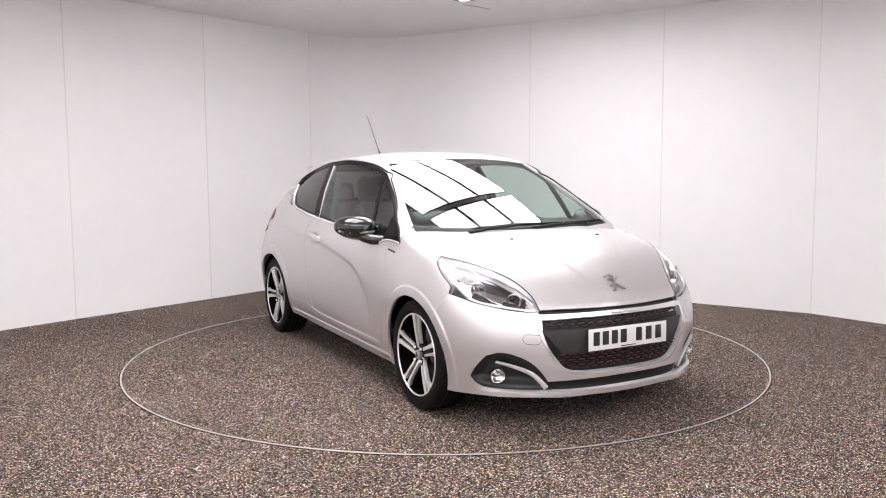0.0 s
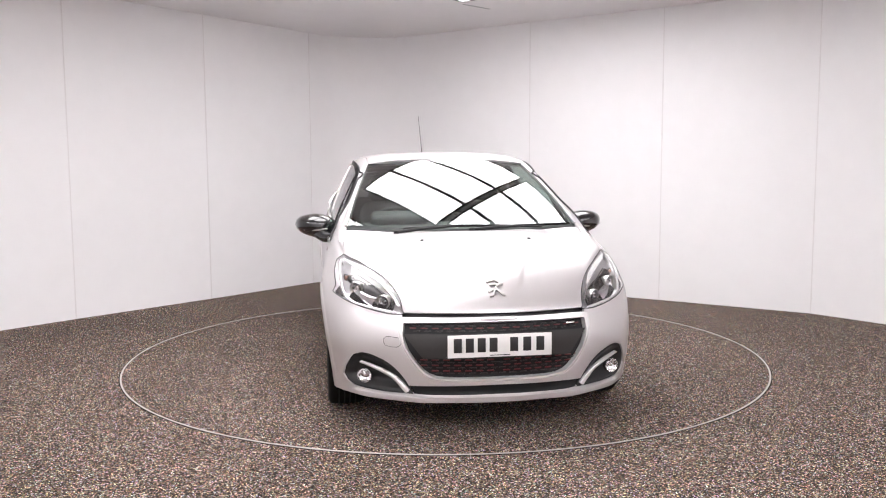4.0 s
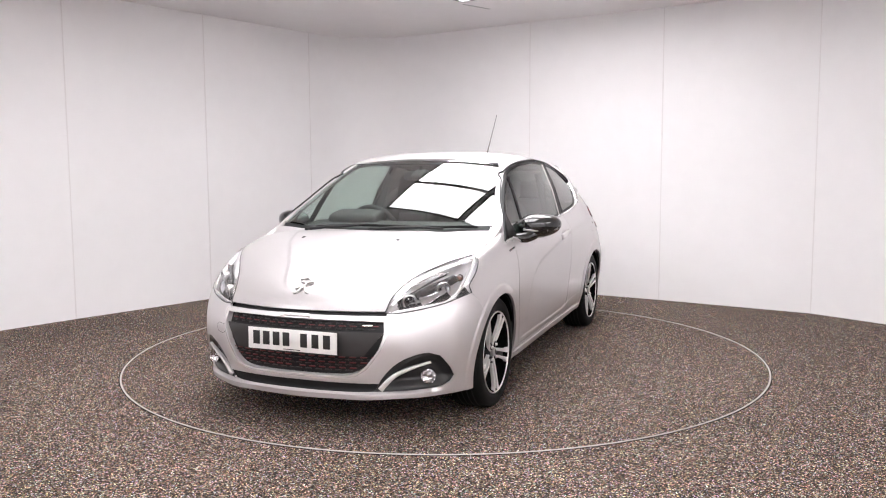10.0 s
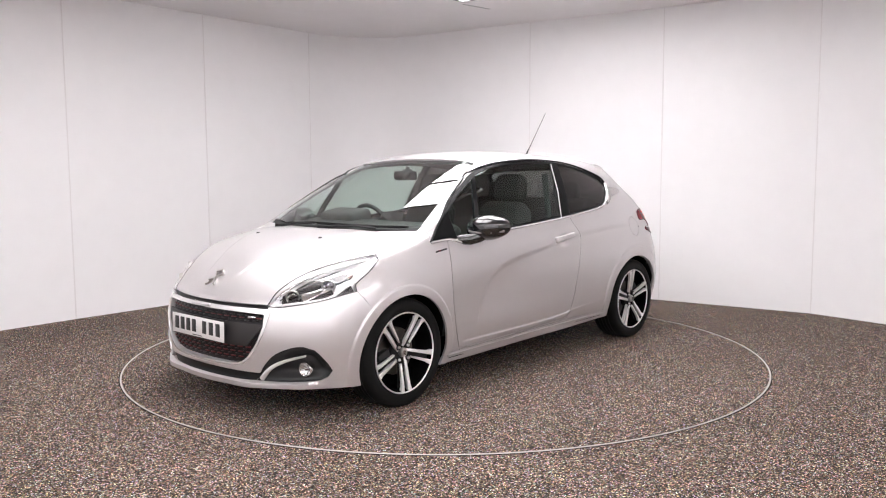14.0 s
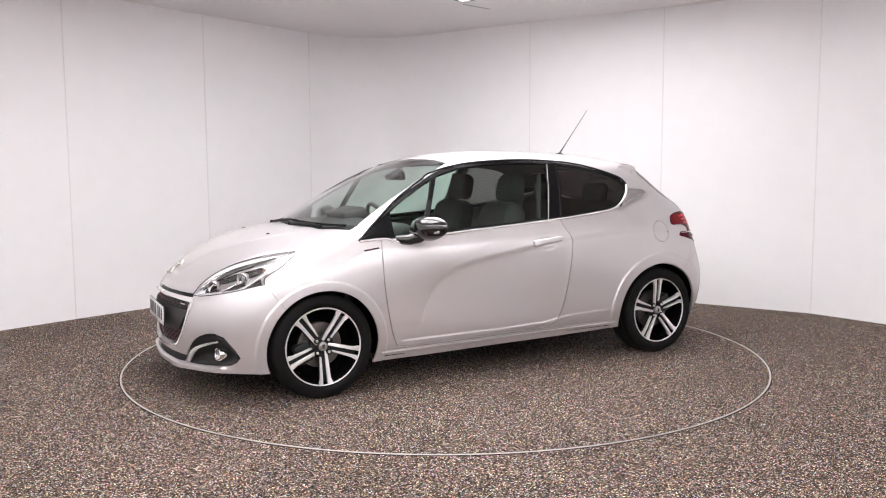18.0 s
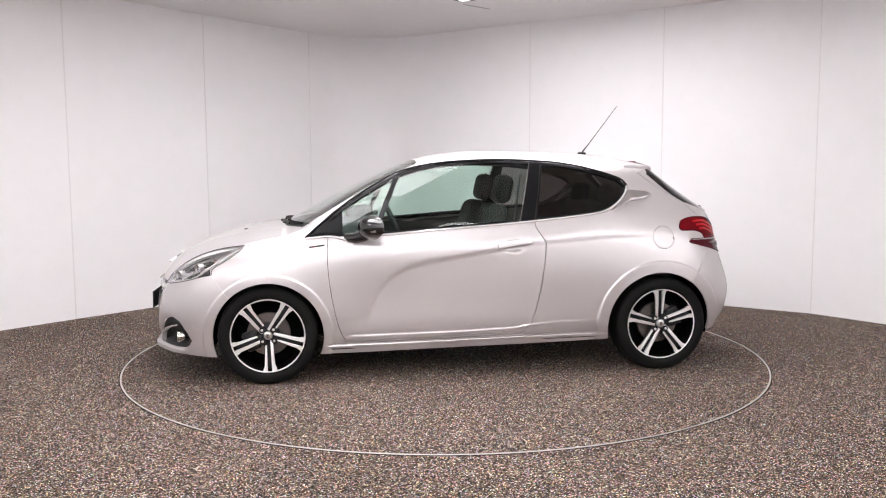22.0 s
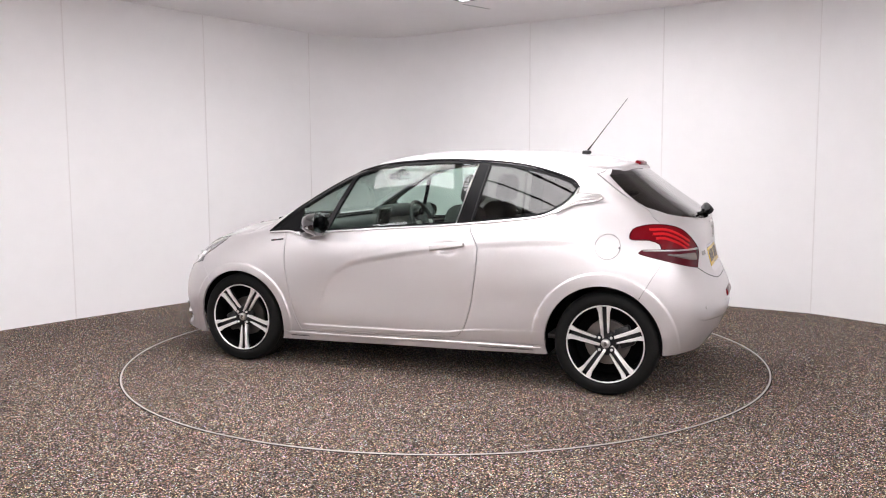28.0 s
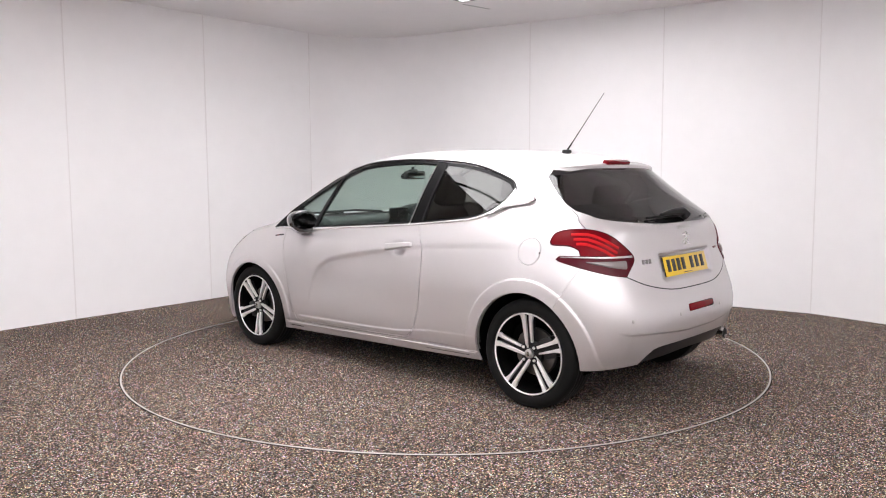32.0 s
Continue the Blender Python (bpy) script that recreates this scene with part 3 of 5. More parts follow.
ARCH_F, ARCH_R = ring(1.265, .300, .338, 56), ring(-1.252, .305, .346, 56)
DLO = rounded([(1.03, .906), (1.03, .906), (.90, 1.016), (.727, 1.141), (.548, 1.247), (.402, 1.315), (.181, 1.361), (-.149, 1.381), (-.446, 1.373), (-.706, 1.346), (-.924, 1.293), (-1.032, 1.252), (-1.070, 1.212), (-1.050, 1.166), (-.975, 1.097), (-.857, 1.044), (-.413, .994), (.19, .949), (.545, .924), (.80, .917), (1.03, .906)], 0.03)
PANE = inset(DLO, 0.017)
FUEL = ring(-1.276, .877, .072, 36)
DOOR = rounded([(.886, 1.0), (.886, 1.0), (.897, .77), (.877, .556), (.836, .356), (.793, .252), (.793, .252), (.231, .261), (-.30, .279), (-.375, .315), (-.434, .466), (-.472, .683), (-.486, .850), (-.471, .885), (-.421, .992), (-.495, 1.375), (-.495, 1.375)], 0.035)
LAMP_F = rounded([(1.928, .613), (1.928, .613), (1.880, .674), (1.805, .734), (1.715, .785), (1.630, .817), (1.540, .842), (1.400, .866), (1.400, .866), (1.415, .842), (1.505, .780), (1.570, .742), (1.596, .722), (1.600, .690), (1.600, .690), (1.665, .676), (1.742, .653), (1.813, .633), (1.90, .611)], 0.02)
LAMP_R = rounded([(-1.396, .930), (-1.411, .978), (-1.497, 1.002), (-1.61, .995), (-1.687, .952), (-1.744, .859), (-1.752, .755), (-1.752, .755), (-1.633, .795), (-1.514, .827), (-1.452, .845), (-1.470, .862), (-1.575, .866), (-1.562, .895), (-1.507, .918), (-1.41, .920)], 0.02)
GLASS_R = rounded([(-.1, 1.018), (-.1, 1.018), (.26, 1.021), (.529, 1.042), (.625, 1.062), (.664, 1.10), (.645, 1.175), (.592, 1.285), (.545, 1.322), (.311, 1.330), (-.1, 1.330), (-.1, 1.330)], 0.03)
GATE = rounded([(-.1, .655), (-.1, .655), (.2, .658), (.329, .671), (.476, .703), (.601, .753), (.601, .753), (.56, .86), (.70, 1.003), (.676, 1.08), (.655, 1.175), (.60, 1.295), (.53, 1.345), (.49, 1.6), (-.1, 1.6), (-.1, 1.6)], 0.04)
TRIM_OUT = rounded([(-.1, .602), (-.1, .602), (.26, .600), (.455, .598), (.486, .588), (.488, .54), (.475, .473), (.435, .399), (.387, .336), (.339, .302), (.261, .289), (-.1, .286), (-.1, .286)], 0.03)
TRIM_IN = rounded([(-.1, .582), (-.1, .582), (.26, .578), (.462, .572), (.462, .572), (.469, .515), (.447, .44), (.398, .370), (.346, .321), (.262, .302), (-.1, .300), (-.1, .300)], 0.03)
CARRIER = [(-.1, .530), (.468, .522), (.375, .400), (-.1, .400)]
INTAKE = rounded([(-.1, .268), (-.1, .268), (.40, .262), (.445, .262), (.445, .262), (.418, .222), (-.1, .220), (-.1, .220)], 0.04)
FOGPOD = rounded([(.418, .220), (.418, .220), (.450, .278), (.510, .350), (.566, .388), (.612, .407), (.665, .414), (.710, .396), (.748, .325), (.757, .280), (.738, .248), (.709, .229), (.60, .221), (.548, .220), (.548, .220)], 0.025)
DIFFUSE = rounded([(-.1, .362), (-.1, .362), (.287, .362), (.433, .348), (.50, .275), (.50, .275), (.50, .1), (-.1, .1), (-.1, .1)], 0.04)
SCREEN_T = rounded([(1.166, -.1), (1.166, -.1), (1.163, .10), (1.12, .42), (1.005, .700), (1.005, .700), (.66, .617), (.312, .530), (.312, .530), (.300, .3), (.298, -.1), (.298, -.1)], 0.035)
HOOD_BACK = rounded([(1.208, -.1), (1.205, .10), (1.160, .42), (1.045, .72)], 0.04, closed=False)
HOOD_SIDE = rounded([(1.045, .715), (1.20, .728), (1.405, .738)], 0.05, closed=False)
ROOF_SIDE = rounded([(.312, .530), (-.1, .532), (-.7, .525), (-1.16, .50)], 0.08, closed=False)
FIN = rounded([(-.935, 1.054), (-.935, 1.054), (-.99, 1.098), (-1.038, 1.143), (-1.075, 1.182), (-1.075, 1.182), (-1.14, 1.177), (-1.207, 1.170), (-1.227, 1.152), (-1.193, 1.131), (-1.119, 1.1175), (-1.053, 1.104), (-1.0, 1.080)], 0.02)


# pressed lines: the crest over the door, the fold above the sill, the bonnet's ridge, the bumper's fold
CREST = [(-1.40, .905), (-.90, .893), (-.52, .868), (-.199, .829), (.05, .789), (.263, .752), (.405, .718), (.512, .658), (.584, .57), (.62, .48), (.635, .40)]
FOLD = [(-.90, .362), (-.814, .360), (-.524, .350), (-.397, .336), (-.27, .315), (.052, .303), (.41, .298), (.76, .295)]
RIDGE = [(1.15, .50), (1.5, .36), (1.782, .188), (1.894, .145), (1.954, .098)]
BUMPER_FOLD = [(0, .428), (.145, .428), (.45, .448), (.63, .455), (.72, .475)]
FLARES = ((1.265, .295, .396, .0065), (-1.255, .300, .426, .0065))


def aside(line, d, k=1):
    return [(p[0] + (d if k == 0 else 0), p[1] + (d if k == 1 else 0)) for p in line]


def press(co):
    """Moves the corners of the scored skin: flares round the wheels, scallop, folds and ridge."""
    g = np.array(co)
    x, y, z = g[:, 0], g[:, 1], g[:, 2]
    flank = (y > .45) * (1 - bump(z, .93, .97))
    out = np.zeros(len(g))
    for cx, cz, r, h in FLARES:
        d = np.hypot(x - cx, z - cz)
        out += h * (1 - bump(d, r - .006, r + .006)) * (1 - .35 * bump(r - d, .01, .07))
    below = np.interp(x, [p[0] for p in CREST], [p[1] for p in CREST]) - z
    deep = bump(x, -1.5, -.9) * (1 - .75 * bump(x, .40, .66))
    out -= .0056 * bump(below, -.016, .024) * (1 - bump(below, .05, .30)) * deep
    drop = np.interp(x, [p[0] for p in FOLD], [p[1] for p in FOLD]) - z
    out += .0050 * bump(drop, -.003, .009) * (.35 * bump(x, -.93, -.86) + .65 * bump(x, -.50, -.38)) * (1 - bump(x, .72, .80)) * (z > .15)
    g[:, 1] += out * flank
    half = np.interp(x, [p[0] for p in RIDGE], [p[1] for p in RIDGE])
    g[:, 2] += .0050 * (1 - bump(y - half, -.016, .012)) * bump(x, 1.17, 1.32) * (1 - bump(x, 1.86, 1.955)) * (z > .66)
    tuck = np.interp(y, [p[0] for p in BUMPER_FOLD], [p[1] for p in BUMPER_FOLD]) - z
    g[:, 0] += .010 * bump(tuck, -.002, .010) * (1 - bump(tuck, .05, .2)) * (x < -1.62) * (1 - bump(y, .62, .72))
    return g


def across(line, v, k=0):
    """Linear reading of a drawn line: its other coordinate at v."""
    pts = sorted(line, key=lambda p: p[k])
    return float(np.interp(v, [p[k] for p in pts], [p[1 - k] for p in pts]))


def region(c):
    x, y, z = c
    s, f, t = (x, z), (y, z), (x, y)
    if y > .4 and (inside(ARCH_F, s) or inside(ARCH_R, s)):
        return "hole"
    if z > .8 and x > .25 and inside(SCREEN_T, t):
        return "windscreen"
    if z > .8 and .9 < x < 1.25 and x > across(SCREEN_BASE, y, 1) and x < across(HOOD_BACK, y, 1) and y < .71:
        return "cowl"
    if x > 1.3 and inside(LAMP_F, s):
        return "headlight"
    if x < -1.3 and inside(LAMP_R, s):
        return "tail_light" if z > .866 else "tail_light_low"
    if x < -1.15 and inside(GLASS_R, f):
        return "rear_window"
    if y > .3 and z > .88 and inside(DLO, s):
        rear = -.331 - .094 * (z - .985) / .375
        back = -.439 - .068 * (z - .99) / .37
        front = .605 - .17 * (z - .92) / .39
        if inside(PANE, s):
            if x > .80:
                return "frame"
            if x > front + .018:
                return "quarter_light"
            if rear < x < front - .012:
                return "door_window"
            if x < back:
                return "side_window"
        return "frame"
    if y > .3 and inside(FIN, s):
        return "fin"
    if x > 1.3:
        if inside(TRIM_IN, f):
            return "carrier" if inside(CARRIER, f) else "grille"
        if inside(TRIM_OUT, f):
            return "grille_trim"
        if inside(INTAKE, f):
            return "intake"
        if inside(FOGPOD, f):
            return "fog_pod"
        if .600 < z < .620 and y < .468:
            return "gap"
    if x < -1.3 and inside(DIFFUSE, f):
        return "diffuser"
    if x > 1.04 and z >= .62 and x > across(HOOD_BACK, min(y, .72), 1):
        if (x < 1.405 and y < across(HOOD_SIDE, x)) or (x >= 1.405 and z > across(LAMP_TOP, x)):
            return "bonnet"
    if z > 1.2 and -1.15 < x < .32 and y < across(ROOF_SIDE, x):
        return "roof"
    if x <= -1.15 and inside(GATE, f):
        return "tailgate"
    if x < -1.3 and z < .80 and x < -1.584 + .58 * (.793 - z):
        return "rear_bumper"
    if x > 1.3 and x > 1.595 - .75 * (.68 - z) and z < .70:
        return "front_bumper"
    if y > .3 and inside(FUEL, s):
        return "fuel_flap"
    if y > .3 and inside(DOOR, s):
        return "door"
    if -1.0 < x < 1.0 and z < across(SILL_TOP, x):
        return "sill"
    if x > .79 and not (z > .905 and x < 1.02):
        return "front_wing"
    return "side_panel"


SCREEN_BASE = [p for p in SCREEN_T if p[0] > 1.0]
LAMP_TOP = LAMP_F[:min(range(len(LAMP_F)), key=lambda k: LAMP_F[k][0]) + 1] + [(2.1, .5)]
SILL_TOP = [(-.95, .268), (-.33, .264), (.2, .248), (.95, .236)]


def panels():
    net = Net(grid_on_axis())
    for mode, line in (("S", ARCH_F), ("S", ARCH_R), ("S", DLO), ("S", PANE), ("S", FUEL), ("S", DOOR), ("S", LAMP_F), ("S", LAMP_R), ("S", FIN), ("R", GLASS_R), ("R", GATE), ("F", TRIM_OUT), ("F", TRIM_IN), ("F", CARRIER), ("F", INTAKE), ("F", FOGPOD), ("R", DIFFUSE), ("T", SCREEN_T)):
        net.cut(mode, line)
    for mode, line in (("T", HOOD_BACK), ("T", HOOD_SIDE), ("T", ROOF_SIDE), ("S", SILL_TOP), ("F", [(-.1, .620), (.47, .620)]), ("F", [(-.1, .600), (.47, .600)]), ("F", [(.468, .598), (.468, .622)]),
                       ("T", [(-1.15, -.1), (-1.15, .8)]), ("S", [(-1.7, .866), (-1.40, .866)]), ("S", [(-1.588, .80), (-1.43, .528)]), ("S", [(1.61, .70), (1.42, .447)]), ("S", [(1.02, .905), (1.02, 1.0)]),
                       ("S", [(-.331, .985), (-.43, 1.38)]), ("S", [(-.439, .99), (-.511, 1.38)]), ("S", [(.623, .92), (.453, 1.31)]), ("S", [(.593, .92), (.423, 1.31)]), ("S", [(.80, .90), (.80, 1.12)])):
        net.cut(mode, line, closed=False)
    for cx, cz, r, h in FLARES:
        for d in (-.006, .0, .006):
            net.cut("S", ring(cx, cz, r + d, 72))
    crest, fold, ridge, tuck = (rounded(l, .03, closed=False) for l in (CREST, FOLD, RIDGE, BUMPER_FOLD))
    for mode, line, steps in (("S", crest, (-.024, -.004, .016)), ("S", fold, (.003, -.003, -.009)), ("T", ridge, (-.016, -.002, .012)), ("R", tuck, (.002, -.004, -.010))):
        for d in steps:
            net.cut(mode, aside(line, d), closed=False)
    kinds = [region(net.centre(k)) for k in range(len(net.faces))]
    bm = bmesh.new()
    vs = [bm.verts.new(p) for p in press(net.co)]
    sets = {}
    for f, kind in zip(net.faces, kinds):
        sets.setdefault(kind, []).append(bm.faces.new([vs[v] for v in f]))
    bmesh.ops.recalc_face_normals(bm, faces=bm.faces[:])
    bm.normal_update()
    return bm, sets


SKIN, SETS = panels()
TREE = BVHTree.FromBMesh(skin())


def sheet(faces, lift=0.0, gap=0.0018, rim=0.014, mirror=False, both=False, thin=None):
    """A panel out of skin faces: pulled in by the gap at its edge, folded back by rim, lifted by lift."""
    bm = bmesh.new()
    verts = {}
    normal = {}
    for f in faces:
        for v in f.verts:
            normal[v] = normal.get(v, Vector()) + v.normal
    for v in normal:
        verts[v] = bm.verts.new(v.co + v.normal * lift)
    lookup = {w: v.normal.copy() for v, w in verts.items()}
    for f in faces:
        try:
            bm.faces.new([verts[v] for v in f.verts])
        except ValueError:
            pass
    edge = [e for e in bm.edges if len(e.link_faces) == 1 and not (both and all(abs(v.co.y) < 1e-4 for v in e.verts))]
    if gap > 0:
        pull = {}
        for e in edge:
            mid = e.link_faces[0].calc_center_median()
            d = (e.verts[1].co - e.verts[0].co).normalized()
            for v in e.verts:
                o = mid - v.co
                o = o - d * o.dot(d)
                if o.length > 1e-7:
                    pull[v] = pull.get(v, Vector()) + o.normalized()
        for v, o in pull.items():
            if o.length > 1e-6:
                o = o.normalized() * gap
                if both and abs(v.co.y) < 1e-4:
                    o.y = 0
                v.co += o
    if rim > 0:
        low = {}
        for e in edge:
            for v in e.verts:
                if v not in low:
                    n = lookup[v]
                    if both and abs(v.co.y) < 1e-4:
                        n = Vector((n.x, 0, n.z))
                    low[v] = bm.verts.new(v.co - n * rim)
        for e in edge:
            a, b = e.verts
            l = e.link_loops[0]
            if l.vert == a:
                a, b = b, a
            bm.faces.new((a, b, low[b], low[a]))
    if mirror or both:
        if both:
            geom = bmesh.ops.duplicate(bm, geom=bm.verts[:] + bm.edges[:] + bm.faces[:])["geom"]
            vs = [g for g in geom if isinstance(g, bmesh.types.BMVert)]
            fs = [g for g in geom if isinstance(g, bmesh.types.BMFace)]
        else:
            vs, fs = bm.verts[:], bm.faces[:]
        for v in vs:
            v.co.y = -v.co.y
        bmesh.ops.reverse_faces(bm, faces=fs)
        if both:
            bmesh.ops.remove_doubles(bm, verts=[v for v in bm.verts if abs(v.co.y) < 1e-4], dist=2e-4)
    return bm


def away_from(p, a, b):
    """The distance of a flat point from the stretch a to b."""
    dx, dy = b[0] - a[0], b[1] - a[1]
    size = dx * dx + dy * dy
    u = max(0, min(1, ((p[0] - a[0]) * dx + (p[1] - a[1]) * dy) / size)) if size > 1e-12 else 0
    return math.hypot(p[0] - a[0] - u * dx, p[1] - a[1] - u * dy)


def central(name, key, material, parent=None, label="", **kw):
    return part(name, sheet(SETS[key], both=True, **kw), material, parent or CAR, label, smooth=50)


def sided(name, key, material, parents=(None, None), label="", **kw):
    return [part(name, sheet(SETS[key], mirror=m, **kw), material, p or CAR, label, smooth=50) for m, p in zip((False, True), parents)]


bonnet = central("bonnet", "bonnet", PAINT)
roof = central("roof", "roof", PAINT)
tailgate = central("tailgate", "tailgate", PAINT, gap=.0024)
front_bumper = central("front_bumper", "front_bumper", PAINT, gap=.0004)
rear_bumper = central("rear_bumper", "rear_bumper", PAINT, gap=.0006)
wings = sided("front_wing", "front_wing", PAINT, gap=.0012)
doors = sided("door", "door", PAINT, gap=.0028)
flanks = sided("side_panel", "side_panel", PAINT)
sills = sided("sill", "sill", PAINT)
flaps = sided("fuel_flap", "fuel_flap", PAINT, flanks, gap=.0015)[:1]
fins = []
for m, p in zip((1, -1), flanks):
    blade = sheet(SETS["fin"], mirror=m < 0, lift=.010, gap=.001, rim=.016)
    for v in blade.verts:
        d = v.co.z - (1.145 + .09 * (-1.15 - v.co.x) - .55 * max(0, v.co.x + 1.07))
        v.co.y += m * .014 * max(0, 1 - abs(d) / .032)
    fins.append(part("pillar_fin", blade, FINMETAL, p, "satin silver fin behind the window", smooth=35))
windscreen = central("windscreen", "windscreen", SCREEN, None, "steep clear windscreen reflecting the softbox", lift=-.002, gap=0, rim=0)
central("cowl", "cowl", BLACK, None, "black plastic scuttle below the windscreen", lift=-.012, rim=.02)
rear_window = central("rear_window", "rear_window", REARGLASS, tailgate, "dark privacy glass", lift=-.002, gap=0, rim=0)
window_frames = sided("window_frame", "frame", FRAMEBLACK, (None, None), "gloss black window surround", lift=-.002, gap=0, rim=.02)
door_panes = sided("door_window", "door_window", GLASS, doors, "clear green-tinted glass", lift=-.005, gap=0, rim=0)
lights = sided("quarter_light", "quarter_light", GLASS, doors, "small clear triangular pane", lift=-.005, gap=0, rim=0)
side_panes = sided("side_window", "side_window", PRIVACY, flanks, "dark privacy glass", lift=-.005, gap=0, rim=0)
grille_trim = central("grille_trim", "grille_trim", BRIGHT, front_bumper, "chrome grille surround", lift=.004, gap=0, rim=.03)
grille = central("grille", "grille", BLACK, front_bumper, "black mesh grille", lift=-.028, gap=0, rim=0)
carrier = central("plate_carrier", "carrier", CARRIERGREY, front_bumper, "dark grey plate carrier", lift=-.006, gap=0, rim=.03)
central("bonnet_gap", "gap", BLACK, front_bumper, "dark gap below the bonnet", lift=-.02, gap=0, rim=0)
intake = central("lower_intake", "intake", BLACK, front_bumper, "black lower intake", lift=-.016, gap=0, rim=0)
fog_pods = []
for flip in (False, True):
    bowl = sheet(SETS["fog_pod"], mirror=flip, lift=-.008, gap=0, rim=0)
    bowl.normal_update()
    sunk = []
    for v in bowl.verts:
        d = min(away_from((abs(v.co.y), v.co.z), p, q) for p, q in zip(FOGPOD, FOGPOD[1:] + FOGPOD[:1]))
        way = Vector((1, 0, 0)).lerp(v.normal, .35).normalized()
        sunk.append((v, v.co - way * .044 * float(bump(np.array(d), .004, .060))))
    for v, p in sunk:
        v.co = p
    fog_pods.append(part("fog_light_surround", bowl, SATIN, front_bumper, "dark grey fog light surround", smooth=50))
diffuser = central("diffuser", "diffuser", SATIN, rear_bumper, "dark grey rear diffuser", lift=-.012, gap=0, rim=.02)
headlights = sided("headlight", "headlight", LENS, (None, None), "clear swept headlight", lift=.001, gap=.0004, rim=0)
tail_lights = sided("tail_light", "tail_light", REDLENS, (None, None), "red claw-shaped tail light", lift=.004, gap=.0015, rim=.014)
sided("lower_lens", "tail_light_low", SMOKED, tail_lights, "smoked lower lens", lift=.004, gap=0, rim=.014)
# inner faces: bumper lining behind the openings, door cards, headlining
central("bonnet_lining", "bonnet", BLACK, bonnet, "black underside", lift=-.03, gap=.01, rim=0)
central("headlining", "roof", TRIMCLOTH, roof, "pale headlining", lift=-.03, gap=0, rim=0)
sided("door_card", "door", DASH, doors, "black door card", lift=-.05, gap=0, rim=0)
sided("inner_trim", "side_panel", TRIMCLOTH, flanks, "pale pillar trim", lift=-.028, gap=0, rim=0)
central("tailgate_lining", "tailgate", DASH, tailgate, "black lining", lift=-.03, gap=0, rim=0)


def place(mode, u, w):
    """The point of the skin, on the left half, at a place in one view, and its normal."""
    o, d = {"S": ((u, 3, w), (0, -1, 0)), "F": ((5, u, w), (-1, 0, 0)), "R": ((-5, u, w), (1, 0, 0)), "T": ((u, w, 3), (0, 0, -1))}[mode]
    hit = TREE.ray_cast(Vector(o), Vector(d))
    if hit[0] is None:
        hit = TREE.find_nearest(Vector((u, .8, w)) if mode == "S" else Vector((2 if mode == "F" else -1.8, u, w)))
    p, n = hit[0], hit[1]
    return p, (n if n.dot(Vector(d)) < 0 else -n)


def strip(mode, line, width, height, sink=0.004, side=1, taper=None, lift=0.0):
    """A thin rounded bead along a drawn line on the skin; side -1 mirrors it."""
    pts = [place(mode, *p) for p in line]
    bm = bmesh.new()
    rows = []
    for i, (p, n) in enumerate(pts):
        d = (pts[min(i + 1, len(pts) - 1)][0] - pts[max(i - 1, 0)][0]).normalized()
        a = n.cross(d).normalized()
        w = width * (taper(i / (len(pts) - 1)) if taper else 1)
        rows.append([bm.verts.new(p + a * w * s + n * (h + lift)) for s, h in ((-.5, -sink), (-.5, height * .5), (-.3, height), (.3, height), (.5, height * .5), (.5, -sink))])
    for r, q in zip(rows, rows[1:]):
        for k in range(5):
            bm.faces.new((r[k], r[k + 1], q[k + 1], q[k]))
    bm.faces.new(rows[0])
    bm.faces.new(rows[-1][::-1])
    if side < 0:
        for v in bm.verts:
            v.co.y = -v.co.y
    bmesh.ops.recalc_face_normals(bm, faces=bm.faces[:])
    return bm


def seat_on(mode, u, w, side=1, lift=0.0, spin=0.0):
    """A frame on the skin: y points into it, z up along it."""
    p, n = place(mode, u, w)
    if abs(w if mode == "T" else u) < .002:
        p, n = Vector((p.x, 0, p.z)), Vector((n.x, 0, n.z)).normalized()
    p = p + n * lift
    z = Vector((0, 0, 1)) if mode != "T" else Vector((-1, 0, 0))
    z = (z - n * z.dot(n)).normalized()
    x = (-n).cross(z)
    m = Matrix(((x.x, -n.x, z.x, p.x), (x.y, -n.y, z.y, p.y), (x.z, -n.z, z.z, p.z), (0, 0, 0, 1))) @ Matrix.Rotation(radians(spin), 4, "Y")
    if side < 0:
        m = Matrix.Diagonal((1, -1, 1, 1)) @ m
    return m


def laid(bm, m):
    bm.transform(m)
    if m.determinant() < 0:
        bmesh.ops.reverse_faces(bm, faces=bm.faces[:])
    return bm


